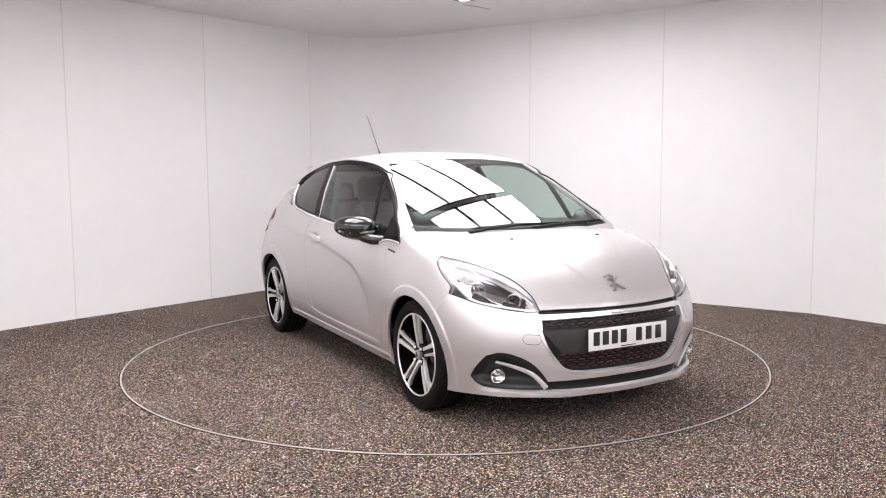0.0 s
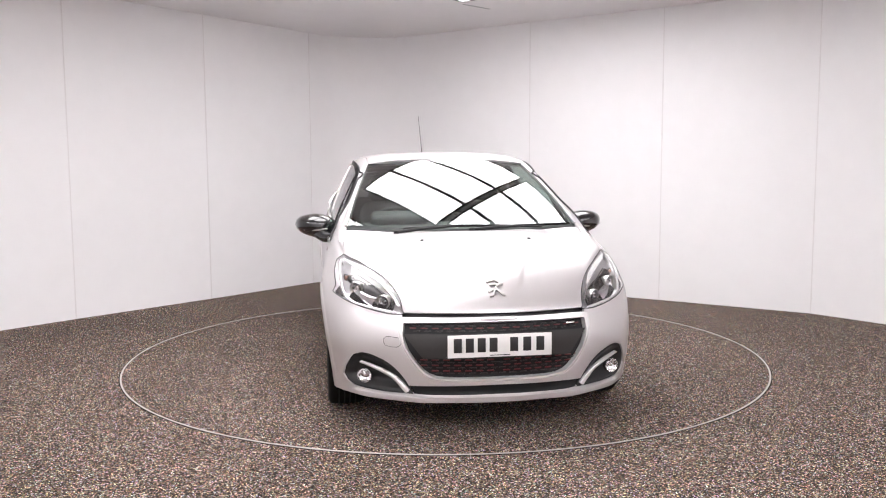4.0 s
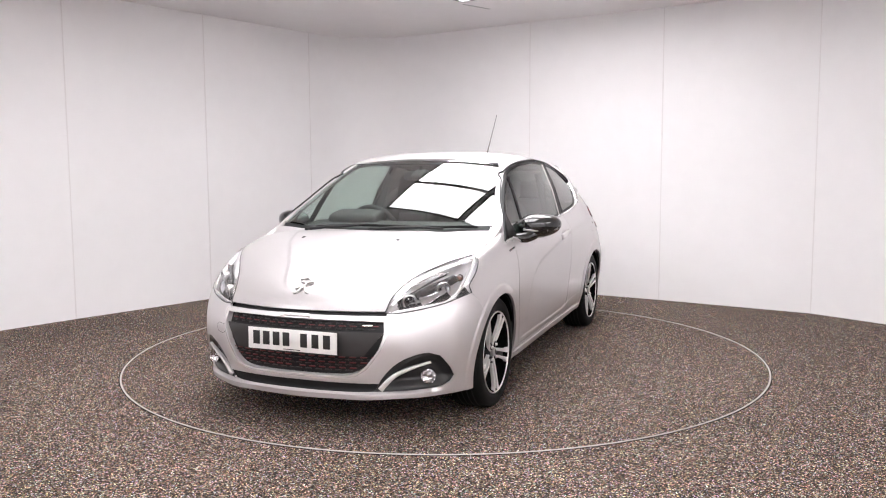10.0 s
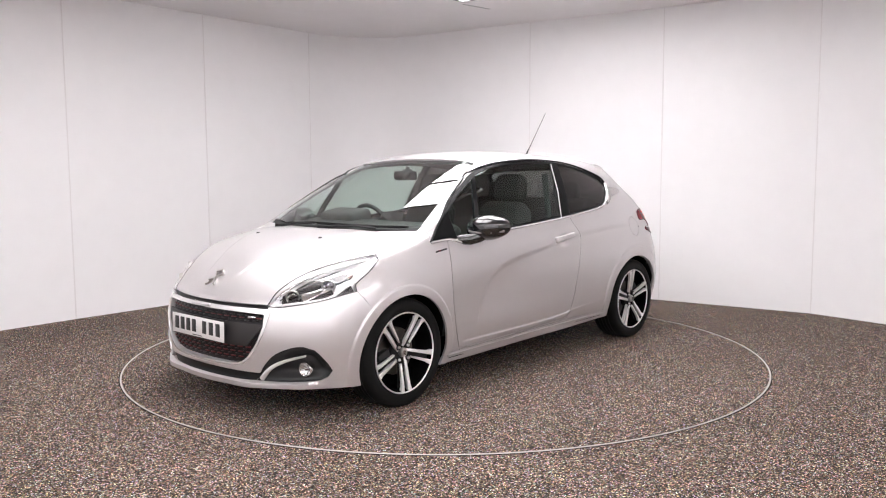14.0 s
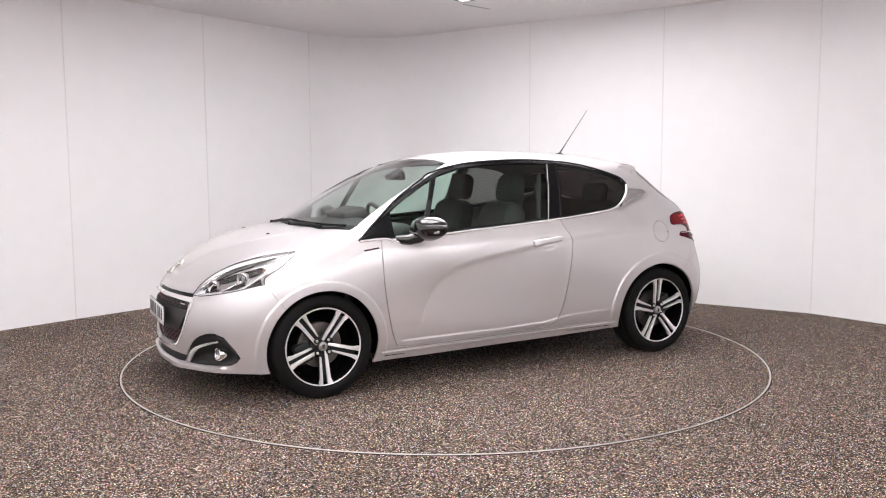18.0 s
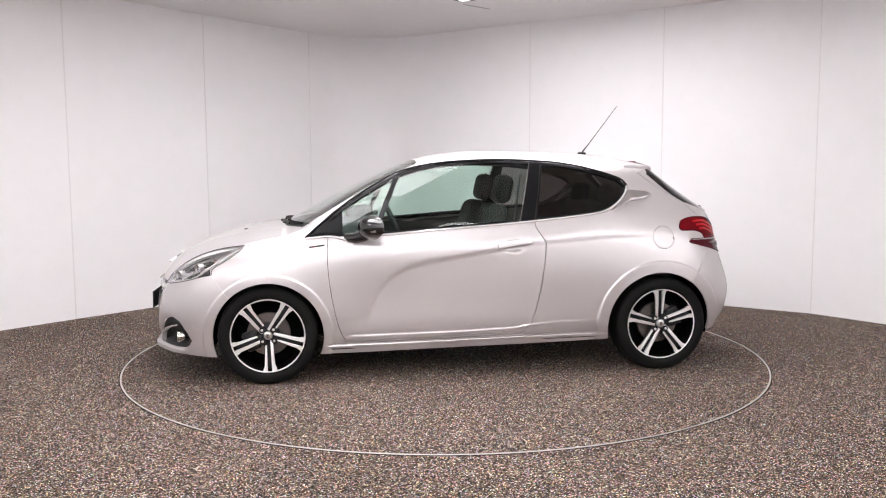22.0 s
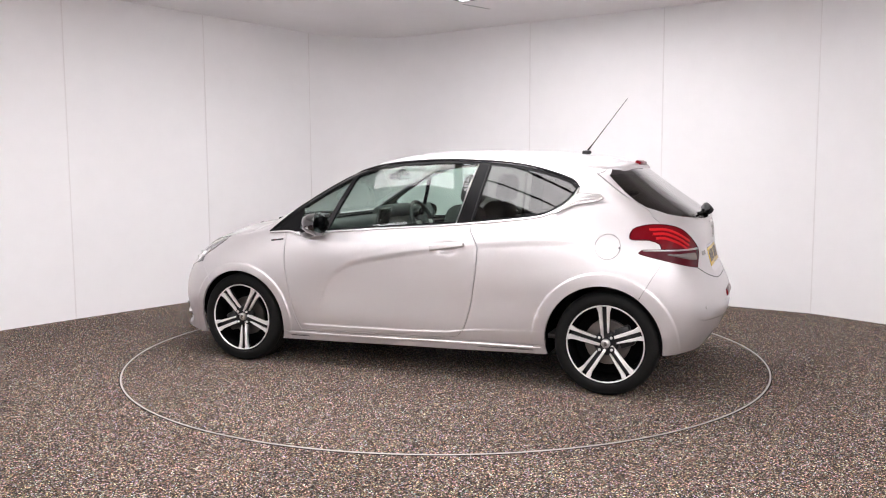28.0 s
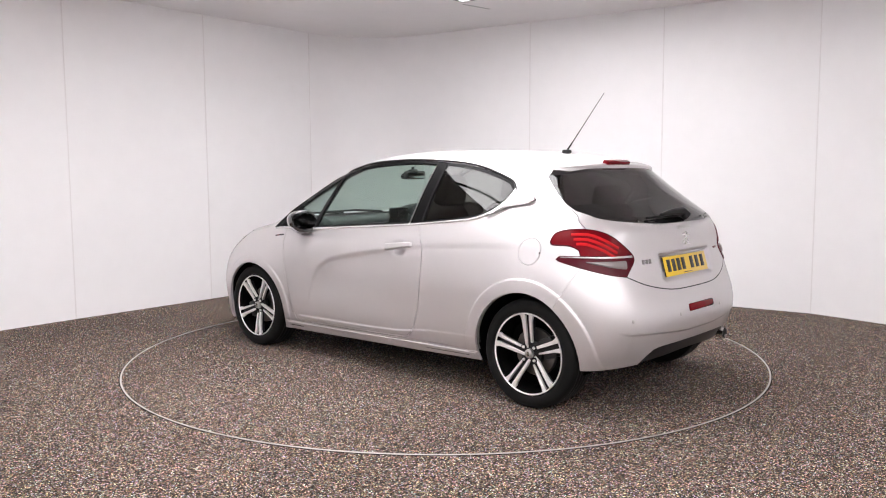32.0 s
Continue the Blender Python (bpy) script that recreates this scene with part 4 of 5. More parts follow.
# ---- wheels: five twin-spoke alloys on low tyres
def wheel():
    hub = new("wheel")
    tyre = [(.223, .080), (.230, .0925), (.236, .098), (.246, .104), (.262, .1045), (.280, .102), (.294, .096), (.302, .086), (.3055, .072), (.3065, .05), (.307, .0), (.3065, -.05), (.3055, -.072), (.302, -.086), (.280, -.102), (.246, -.104), (.223, -.09)]
    part("tyre", lathe(tyre, 96), RUBBER, hub, "low-profile black rubber tyre")
    for y in (-.045, -.015, .015, .045):
        part("tread_groove", lathe([(.3068, y - .004), (.3075, y - .003), (.3075, y + .003), (.3068, y + .004)], 72), BLACK, hub)
    rim = [(.2225, .086), (.2275, .0905), (.2265, .095), (.2205, .0945), (.2155, .090), (.2125, .075), (.2065, .045), (.203, .0), (.206, -.07), (.222, -.09)]
    part("rim", lathe(rim, 96), MATTE, hub, "gloss black rim barrel")
    part("rim_lip", lathe([(.2205, .088), (.2218, .0985), (.2232, .1000), (.2278, .1005), (.2300, .0955)], 96), ALLOY, hub, "bright machined rim lip")
    part("brake_disc", lathe([(.06, .020), (.132, .020), (.134, .017), (.134, -.002), (.06, -.002)], 64), STEEL, hub, "grey steel brake disc")
    part("caliper", box(.09, .06, .12, .012, pose(-.105, .022, .035, 0, 20, 0)), SATIN, hub, "dark brake caliper")
    part("back_plate", lathe([(0, -.02), (.20, -.02), (.203, -.035), (0, -.035)], 48), MATTE, hub)
    part("spider", lathe([(.0, .070), (.05, .068), (.072, .058), (.074, .035), (0, .035)], 48), BLACK, hub, "gloss black wheel centre")
    for k in range(5):
        turn = Matrix.Rotation(2 * math.pi * k / 5, 4, "Y")
        # dark web between and behind the two bars of a spoke
        web = prism([(-.018, .045), (.018, .045), (.026, .212), (-.026, .212)], .026, .003, pose(0, .044, 0))
        part("spoke_web", laid(web, turn), BLACK, hub, "gloss black spoke back")
        for s, line in ((1, [(.0100, .030), (.0260, .030), (.0298, .105), (.0325, .155), (.0350, .188), (.0480, .2205), (.0135, .2215), (.0135, .190), (.0128, .155), (.0118, .105)]),
                        (-1, [(.0108, .062), (.0200, .062), (.0240, .105), (.0278, .155), (.0305, .188), (.0430, .2205), (.0135, .2215), (.0135, .190), (.0128, .155), (.0118, .105)])):
            bar = prism([(s * x, z) for x, z in line], -.020, .0018, seg=1)
            # the face dishes inwards to the hub
            for v in bar.verts:
                v.co.y += .0955 - .020 * (1 - min(1, max(0, (v.co.z - .05) / .15))) ** 1.5
            bmesh.ops.recalc_face_normals(bar, faces=bar.faces[:])
            part("spoke", laid(bar, turn), ALLOY, hub, "bright machined spoke face")
    for k in range(4):
        bolt = lathe([(0, .0925), (.005, .092), (.0075, .089), (.0090, .080), (.0090, .05)], 14)
        part("wheel_bolt", laid(bolt, pose(.050 * math.cos(math.pi * (k / 2 + .25)), 0, .050 * math.sin(math.pi * (k / 2 + .25)))), ALLOY, hub)
        part("bolt_well", laid(lathe([(0, .0815), (.0165, .0815), (.0175, .078), (.0175, .05)], 18), pose(.050 * math.cos(math.pi * (k / 2 + .25)), 0, .050 * math.sin(math.pi * (k / 2 + .25)))), BLACK, hub)
    part("hub_cap", lathe([(0, .091), (.018, .090), (.0255, .086), (.027, .078), (.027, .05)], 36), SATINCHROME, hub, "silver round hub cap")
    part("cap_mark", prism([(-.009, -.012), (.004, -.014), (.010, -.004), (.004, .002), (.009, .012), (-.004, .013), (-.009, .004)], .002, 0, pose(0, .0900, 0)), BADGE, hub)
    return hub


first = wheel()
first.parent = CAR
for x, s, spin in ((1.269, 1, 182), (-1.269, 1, 2), (1.269, -1, 0), (-1.269, -1, 20)):
    out = .729 if x > 0 else .724
    m = pose(x, s * out, .3075, 0, spin, 0 if s > 0 else 180)
    if s < 0:
        m = pose(x, s * out, .3075, 0, 0, 180) @ pose(0, 0, 0, 0, spin, 0)
    if x > 0 and s > 0:
        first.matrix_basis = m
    else:
        copy_thing(first, m)


# ---- wheel housings and underbody
def liner(x, z, r):
    bm = bmesh.new()
    n = 28
    rows = []
    for k in range(n + 1):
        a = radians(-12) + radians(204) * k / n
        c, s = math.cos(a), math.sin(a)
        rows.append([bm.verts.new((x + r * c, y, z + r * s)) for y in (.770 + .054 * max(0, min(1, 2.2 * s)), .60, .42)])
    for a, b in zip(rows, rows[1:]):
        for k in range(2):
            bm.faces.new((a[k], b[k], b[k + 1], a[k + 1]))
    bm.faces.new([r_[2] for r_ in rows])
    return bm


for x, z, r in ((1.265, .30, .347), (-1.252, .305, .355)):
    for s in (1, -1):
        bm = liner(x, z, r)
        if s < 0:
            for v in bm.verts:
                v.co.y = -v.co.y
        part("arch_liner", bm, MATTE, CAR, "black plastic wheel arch liner")
part("underbody", joined(box(1.82, 1.50, .10, .02, Matrix.Translation((0, 0, .245))), box(.62, .86, .12, .02, Matrix.Translation((1.36, 0, .26))), box(.50, .86, .14, .02, Matrix.Translation((-1.36, 0, .30)))), MATTE, CAR, "black underbody")
part("engine_cover", box(.50, 1.16, .34, .05, Matrix.Translation((1.50, 0, .52))), MATTE, CAR, "black engine bay block")
part("crash_beam", box(.05, 1.0, .40, .02, Matrix.Translation((1.80, 0, .42))), MATTE, CAR, "black beam behind the bumper")
part("boot_floor", box(.42, 1.1, .50, .03, Matrix.Translation((-1.50, 0, .56))), DASH, CAR, "black boot trim")
part("silencer", lathe([(0, -.28), (.07, -.28), (.08, -.26), (.08, .26), (.07, .28), (0, .28)], 24), STEEL, CAR, "grey exhaust silencer", at=pose(-1.58, -.15, .27))
part("exhaust_tip", tube([(-1.62, -.49, .300), (-1.76, -.49, .300), (-1.825, -.49, .299)], [.026, .030, .034], 20, caps=False), CHROME, CAR, "chrome oval exhaust tip")
part("exhaust_bore", lathe([(0, 0), (.028, 0)], 20), BLACK, CAR, at=pose(-1.80, -.49, .2995, 0, 0, 90))


# ---- trim along the windows
low = [p for p in rounded([(1.028, .905), (.90, .914), (.84, .911), (.785, .893), (.72, .884), (.65, .897), (.60, .917), (.545, .921), (.19, .946), (-.413, .991), (-.857, 1.041), (-.978, 1.095), (-1.054, 1.166), (-1.074, 1.212)], .03, closed=False)]
high = [p for p in rounded([(1.03, .909), (.90, 1.020), (.727, 1.145), (.548, 1.251), (.402, 1.319), (.181, 1.365), (-.149, 1.385), (-.446, 1.377), (-.706, 1.350), (-.924, 1.297), (-1.035, 1.256), (-1.074, 1.212)], .012, closed=False)]
for s, panel in ((1, flanks[0]), (-1, flanks[1])):
    part("window_trim", strip("S", low, .014, .008, side=s), BRIGHT, panel, "chrome strip below the windows")
    part("window_seal", strip("S", high, .011, .0075, side=s, lift=.0015), BLACK, panel, "black rubber seal")
    # satin strip stands for a thin glint along the door glass
    part("glass_glint", strip("S", [(-.325, .99), (-.372, 1.17), (-.42, 1.36)], .003, .002, side=s), SATINCHROME, panel, "satin strip for the glint along the rear of the door glass")
    part("pillar_seal", strip("S", [(-.425, 1.0), (-.46, 1.17), (-.497, 1.365)], .006, .003, side=s), BLACK, panel)
    part("divider", strip("S", [(.604, .925), (.53, 1.10), (.455, 1.285)], .030, .002, side=s), BLACK, panel, "black window divider")
    part("sill_edge", strip("S", [(.90, .224), (.3, .232), (-.3, .245), (-.885, .252)], .020, .010, side=s), PAINT, sills[0 if s > 0 else 1], "raised silver sill edge")
    part("sill_step", strip("S", [(.915, .205), (.3, .212), (-.3, .226), (-.895, .236)], .004, .002, side=s), SATIN, sills[0 if s > 0 else 1], "dark groove along the sill")
    part("side_mark", strip("S", [(1.008, .852), (.96, .858), (.912, .864)], .010, .0025, side=s), SATIN, wings[0 if s > 0 else 1], "small dark badge bar")
    part("side_mark_accent", strip("S", [(.985, .855), (.968, .857)], .010, .0032, side=s), REDACCENT, wings[0 if s > 0 else 1])


# ---- door handles and mirrors
def handle(s, door):
    grip = box(.232, .026, .044, .012, seg=4)
    for v in grip.verts:
        u = v.co.x / .111
        v.co.z *= 1 - .30 * max(0, u) ** 2
        v.co.y += .014 * u * u
    part("door_handle", laid(grip, seat_on("S", -.284, .850, s, .034, -7)), PAINT, door, "silver pull handle")
    # black bar in the hollow stands for the shade behind the grip
    part("handle_shade", laid(box(.12, .012, .020, .005), seat_on("S", -.28, .848, s, .004, -7)), BLACK, door)


def mirror(s, door):
    head = bmesh.new()
    bmesh.ops.create_uvsphere(head, u_segments=40, v_segments=24, radius=1)
    curl = lambda u, e: math.copysign(abs(u) ** e, u)
    for v in head.verts:
        x, y, z = v.co
        x, y, z = curl(x, .86), curl(y, .80), curl(z, .80)
        v.co = (x * (.108 if x > 0 else .020) - .034 * max(0, y) ** 2 * (x > -.2) - .012 * y, y * .130, z * .078 * (1 - .20 * max(0, y)) * (1 - .16 * (z < 0) * max(0, x)) + .010 * y)
    at = pose(.604, .886, .972)
    cap = part("mirror_cap", laid(head, Matrix.Diagonal((1, s, 1, 1)) @ at), PIANO, door, "gloss black door mirror", smooth=60)
    band = [(.703, .815, .956), (.706, .86, .952), (.696, .905, .951), (.668, .955, .953), (.605, 1.003, .959)]
    bm = tube([Vector(p) for p in rounded(band, .02, closed=False)], .0085, 8)
    part("indicator", laid(bm, Matrix.Diagonal((1, s, 1, 1))), SATINCHROME, cap, "slim silver indicator strip")
    pane = lathe([(0, 0), (.9, 0), (1.0, .05)], 36)
    pane = laid(pane, Matrix.Diagonal((.098, .05, .056, 1)))
    part("mirror_glass", laid(pane, Matrix.Diagonal((1, s, 1, 1)) @ pose(.5790, .886, .972) @ pose(0, 0, 0, 0, 0, 90)), MIRROR, cap, "mirror glass")
    arm = tube([(.800, .765, .912), (.760, .800, .905), (.715, .830, .906), (.670, .860, .922), (.640, .88, .945)], [.022, .030, .034, .038, .040], 18)
    part("mirror_arm", laid(arm, Matrix.Diagonal((1, s, 1, 1))), PIANO, cap, "black mirror stalk")


for s, door in ((1, doors[0]), (-1, doors[1])):
    handle(s, door)
    mirror(s, door)
part("fuel_latch", laid(box(.006, .002, .014, .0008), seat_on("S", -1.342, .872, 1, .0005)), BLACK, flanks[0])


# ---- plates
def plate(name, m, face, parent):
    holder = part(name, laid(box(.522, .006, .1125, .002), m), INK, parent, "black plate backing")
    part("plate_face", laid(box(.520, .003, .111, .001), m @ Matrix.Translation((0, -.004, 0))), face, holder, "reflective plate face")
    xs = (-.222, -.163, -.104, -.045, .058, .124, .190)
    for k, x in enumerate(xs):
        part("plate_bar", laid(box(.040, .002, .070, .0006), m @ Matrix.Translation((x + .012, -.0058, .004))), INK, holder)
    part("plate_foot", laid(box(.10, .001, .004), m @ Matrix.Translation((0, -.0056, -.047))), INK, holder)
    return holder


plate("number_plate", pose(2.060, 0, .4685, -1.0, 0, 90), WHITEPLATE, front_bumper)
plate("number_plate", seat_on("R", .0005, .7765, 1, .004), YELLOW, tailgate)


# ---- front: grille meshes, badge, fog lights
def dashes(z, y0, y1, step, mat, shift, parent, name):
    y = y0 + shift
    while y < y1:
        for s in (1, -1):
            m = seat_on("F", y, z, s, -.020)
            part(name, laid(box(min(step * .62, .05), .006, .006, .001), m), mat, parent)
        y += step


for i, z in enumerate((.541, .554, .567)):
    dashes(z, .02, .44, .055, REDACCENT if i == 1 else SATIN, .018 * (i % 2), grille, "grille_dash")
for i, z in enumerate((.322, .336, .350, .364, .378, .392)):
    dashes(z, .02, .44 - 1.2 * (.40 - z) * 1.1, .055, REDACCENT if i % 2 else SATIN, .022 * (i % 2), grille, "grille_dash")
for z in (.232, .2455, .259):
    dashes(z, .02, .40, .05, SATIN, 0, intake, "intake_dash")
part("grille_name_bar", laid(box(.185, .010, .018, .005, seg=3), seat_on("F", 0.0005, .593, 1, .012)), BRIGHT, grille_trim, "brushed name bar")
part("grille_badge", laid(box(.05, .004, .008, .001), seat_on("F", .385, .557, 1, -.010)), CHROME, grille, "small chrome badge")


def emblem(parent, m, k, tall=1.0, metal=BADGE):
    """A plain rampant shape in chrome strokes."""
    strokes = [((-.030, .032), (.006, .040)), ((.006, .040), (.020, .030)), ((-.018, .018), (.014, .016)), ((.014, .016), (.002, -.004)), ((.002, -.004), (-.030, -.016)), ((.006, -.006), (.030, -.030)), ((.000, -.008), (-.016, -.036)), ((.016, .014), (.038, .022)), ((.030, -.030), (.040, -.034)), ((-.016, -.036), (-.028, -.038))]
    bms = []
    for (x0, z0), (x1, z1) in strokes:
        l = math.hypot(x1 - x0, z1 - z0)
        bms.append(box((l + .009) * k, .012, .0085 * k, .0018, m @ Matrix.Translation(((x0 + x1) / 2 * k, -.002, (z0 + z1) / 2 * k)) @ Matrix.Rotation(-math.atan2(z1 - z0, x1 - x0), 4, "Y")))
    part("emblem", laid(joined(*bms), m @ Matrix.Diagonal((1, 1, tall, 1)) @ m.inverted()), metal, parent, "chrome emblem")


emblem(bonnet, seat_on("T", 1.934, 0.001, 1, .008) @ Matrix.Diagonal((1.12, 1, 1, 1)), .95, 1.5, SATINCHROME)
emblem(tailgate, seat_on("R", 0.001, .925, 1, .002), .85, 1.0, BRIGHT)
for s, pod in ((1, fog_pods[0]), (-1, fog_pods[1])):
    m = seat_on("F", .662, .288, s, -.018)
    m = Matrix.Translation(m.translation) @ pose(0, 0, 0, 0, 0, 90 + s * 12)
    lamp = part("fog_light", laid(lathe([(.036, .03), (.0385, -.008), (.037, -.012), (.035, -.010), (.034, .0)], 36), m), CHROME, pod, "round fog light with chrome bezel")
    part("fog_reflector", laid(lathe([(0, .012), (.018, .008), (.0345, -.006)], 10), m), SILVERPLASTIC, lamp)
    part("fog_lens", laid(lathe([(0, -.014), (.02, -.013), (.036, -.008)], 32), m), LENS, lamp, "clear lens")
    part("fog_bulb", laid(lathe([(0, -.006), (.008, -.004), (.009, .02)], 16), m), CHROME, lamp)
    blade = rounded([(.446, .230), (.482, .272), (.516, .303), (.565, .329), (.625, .351), (.672, .364)], .02, closed=False)
    part("fog_blade", strip("F", blade, .027, .007, .012, s, taper=lambda u: 1 - .7 * u), BRIGHT, pod, "satin silver blade")

tow = rounded([(.478, .500), (.478, .500), (.545, .505), (.560, .492), (.552, .462), (.500, .455), (.478, .470)], .012)
part("tow_cover", strip("F", tow + tow[:1], .0025, .0004, .001, -1), SATIN, front_bumper, "tow eye cover outline")


# ---- headlights
AMBER = plain("amber_bulb", (.42, .24, .19), .2)


def light_dish(s):
    """The silver bowl behind a headlight lens, shallow at its edge."""
    bm = bmesh.new()
    rings = []
    a, b = Vector((1.402, .860)), Vector((1.926, .612))
    for f, d in ((.995, .003), (.93, .010), (.84, .020), (.70, .029), (.48, .034), (.24, .035), (0, .035)):
        ring_ = []
        for q in LAMP_F:
            q = Vector(q)
            u = max(0.0, min(1.0, (q - a).dot(b - a) / (b - a).length_squared))
            mid = a.lerp(b, u)
            c = mid.lerp(q, f)
            p, n = place("S", c.x, c.y)
            p = p - n * (.003 + (d - .003) * min(1, (q - mid).length / .022))
            ring_.append(bm.verts.new((p.x, p.y * s, p.z)))
        rings.append(ring_)
    n = len(LAMP_F)
    for r, q in zip(rings, rings[1:]):
        for k in range(n):
            bm.faces.new((r[k], r[(k + 1) % n], q[(k + 1) % n], q[k]))
    bmesh.ops.remove_doubles(bm, verts=bm.verts[:], dist=1e-5)
    bmesh.ops.recalc_face_normals(bm, faces=bm.faces[:])
    return bm


def headlight_insides(s, lamp):
    part("light_housing", light_dish(s), HOUSING, lamp, "silver grey light housing", smooth=50)
    part("lens_edge", strip("S", LAMP_F + LAMP_F[:1], .005, .0016, .002, s), SATIN, lamp, "dark lens seal")

    def deep(u, w, d):
        m = seat_on("S", u, w, s, -d)
        return Matrix.Translation(m.translation) @ pose(0, 0, 0, 0, 0, 90 + s * 38) @ pose(0, 0, 0, 8, 0, 0)

    part("bezel", strip("S", rounded([(1.895, .650), (1.85, .690), (1.78, .738), (1.71, .772), (1.63, .803), (1.54, .828)], .02, closed=False), .012, .003, .003, s, lift=-.008), SILVERPLASTIC, lamp, "bright upper bezel")
    # white strip painted in for the ceiling's reflection across the lens top
    part("lens_reflection", strip("S", rounded([(1.80, .728), (1.75, .757), (1.69, .785), (1.62, .809), (1.53, .832), (1.45, .850)], .02, closed=False), .030, .002, .003, s, taper=lambda u: .25 + .75 * math.sin(math.pi * min(1, u * 1.1)) ** .6 if 0 < u < .9 else .25, lift=-.005), REFLECTIONWHITE, lamp, "white strip for the ceiling reflected in the lens")
    part("bezel_line", strip("S", rounded([(1.885, .646), (1.84, .684), (1.77, .729), (1.70, .763), (1.63, .789)], .02, closed=False), .005, .002, .003, s, lift=-.010), SATIN, lamp, "dark line below the bezel")
    part("daytime_strip", strip("S", rounded([(1.908, .618), (1.82, .640), (1.735, .660), (1.665, .700), (1.60, .748), (1.52, .797), (1.43, .846)], .02, closed=False), .013, .003, .004, s, lift=-.008), BRIGHT, lamp, "bright daytime running strip")
    part("inner_panel", strip("S", rounded([(1.872, .664), (1.82, .694), (1.75, .728), (1.68, .752), (1.60, .782)], .02, closed=False), .054, .004, .004, s, taper=lambda u: .75 + .25 * math.sin(math.pi * u), lift=-.028), LAMPGREY, lamp, "dark inner mask")
    part("inner_panel", strip("S", rounded([(1.885, .640), (1.83, .652), (1.76, .672), (1.70, .700)], .02, closed=False), .034, .003, .004, s, lift=-.027), LAMPGREY, lamp, "dark inner mask")
    part("corner_panel", strip("S", rounded([(1.705, .676), (1.66, .690), (1.615, .706)], .015, closed=False), .042, .003, .004, s, taper=lambda u: .25 + .75 * u, lift=-.010), LAMPGREY, lamp, "grey corner panel")
    part("reflector_wall", strip("S", rounded([(1.815, .668), (1.775, .684), (1.735, .706)], .012, closed=False), .050, .004, .003, s, taper=lambda u: 1 - .55 * u, lift=-.020), SILVERPLASTIC, lamp, "bright reflector wall")
    for u, w, r, d, dark in ((1.840, .672, .036, .018, True), (1.702, .726, .036, .020, False)):
        m = deep(u, w, d)
        ringp = part("projector", laid(lathe([(r * .80, .03), (r * 1.05, .0), (r * 1.05, -.008), (r, -.011), (r * .86, -.006), (r * .80, .0)], 32), m), SATINCHROME, lamp, "chrome ringed projector")
        part("projector_lens", laid(lathe([(0, -.016), (r * .4, -.013), (r * .7, -.006), (r * .86, .002)], 28), m), LENS, ringp, "glass dome")
        part("projector_bowl", laid(lathe([(0, .02), (r * .3, .012), (r * .55, .010), (r * .86, .0)], 9), m), SILVERPLASTIC, ringp)
        part("projector_shade", laid(lathe([(0, -.004), (r * .22, -.003), (r * .26, .010)], 20), m), DARKLENS if dark else HOUSING, ringp)
    bulb = part("indicator_bulb", laid(lathe([(0, -.012), (.008, -.009), (.010, 0), (.008, .02)], 20), deep(1.592, .777, .026)), AMBER, lamp, "amber indicator bulb")
    part("bulb_ring", laid(lathe([(.014, .006), (.020, -.004), (.017, -.006), (.013, .0)], 20), deep(1.592, .777, .024)), BADGE, bulb)


for s, lamp in ((1, headlights[0]), (-1, headlights[1])):
    headlight_insides(s, lamp)


# ---- tail lights: three glowing-red claws, a bright line and a dark lower lens
for s, lamp in ((1, tail_lights[0]), (-1, tail_lights[1])):
    for k, (dz, z1) in enumerate(((0, .955), (-.024, .925), (-.048, .898))):
        claw = rounded([(-1.50 - .02 * k, .975 + dz), (-1.585, .975 + dz), (-1.655, .945 + dz), (-1.705, .905 + dz)], .015, closed=False)
        part("claw", strip("S", claw, .019, .0056, .0, s), CLAWRED, lamp, "bright red light claw")
    part("lens_edge", strip("S", LAMP_R + LAMP_R[:1], .007, .0065, .0, s), SMOKED, lamp, "dark red lens edge")
    part("divider_line", strip("S", rounded([(-1.475, .858), (-1.56, .860), (-1.65, .858), (-1.742, .858)], .012, closed=False), .013, .0065, .0, s, taper=lambda u: .45 + .55 * u), SATINCHROME, lamp, "bright divider line")
    part("clear_lens", strip("S", rounded([(-1.605, .836), (-1.66, .828), (-1.738, .815)], .015, closed=False), .046, .0115, .0, s, taper=lambda u: .08 + .92 * u), CLEARGREY, lamp, "smoked clear lens")


# ---- roof and rear: aerial, brake light, wipers, rear fog, sensors
aerial = part("aerial_base", box(.062, .030, .026, .011, Matrix.Translation((-.968, 0, 1.434)), 3), BLACK, roof, "black aerial foot")
part("aerial_rod", tube([(-.975, 0, 1.448), (-1.02, 0, 1.505), (-1.235, 0, 1.785)], [.0065, .0030, .0016], 10), BLACK, aerial, "thin whip aerial")
part("brake_light", box(.034, .27, .026, .007, pose(-1.330, 0, 1.362, 0, -24, 0)), REDLENS, tailgate, "red high brake light")


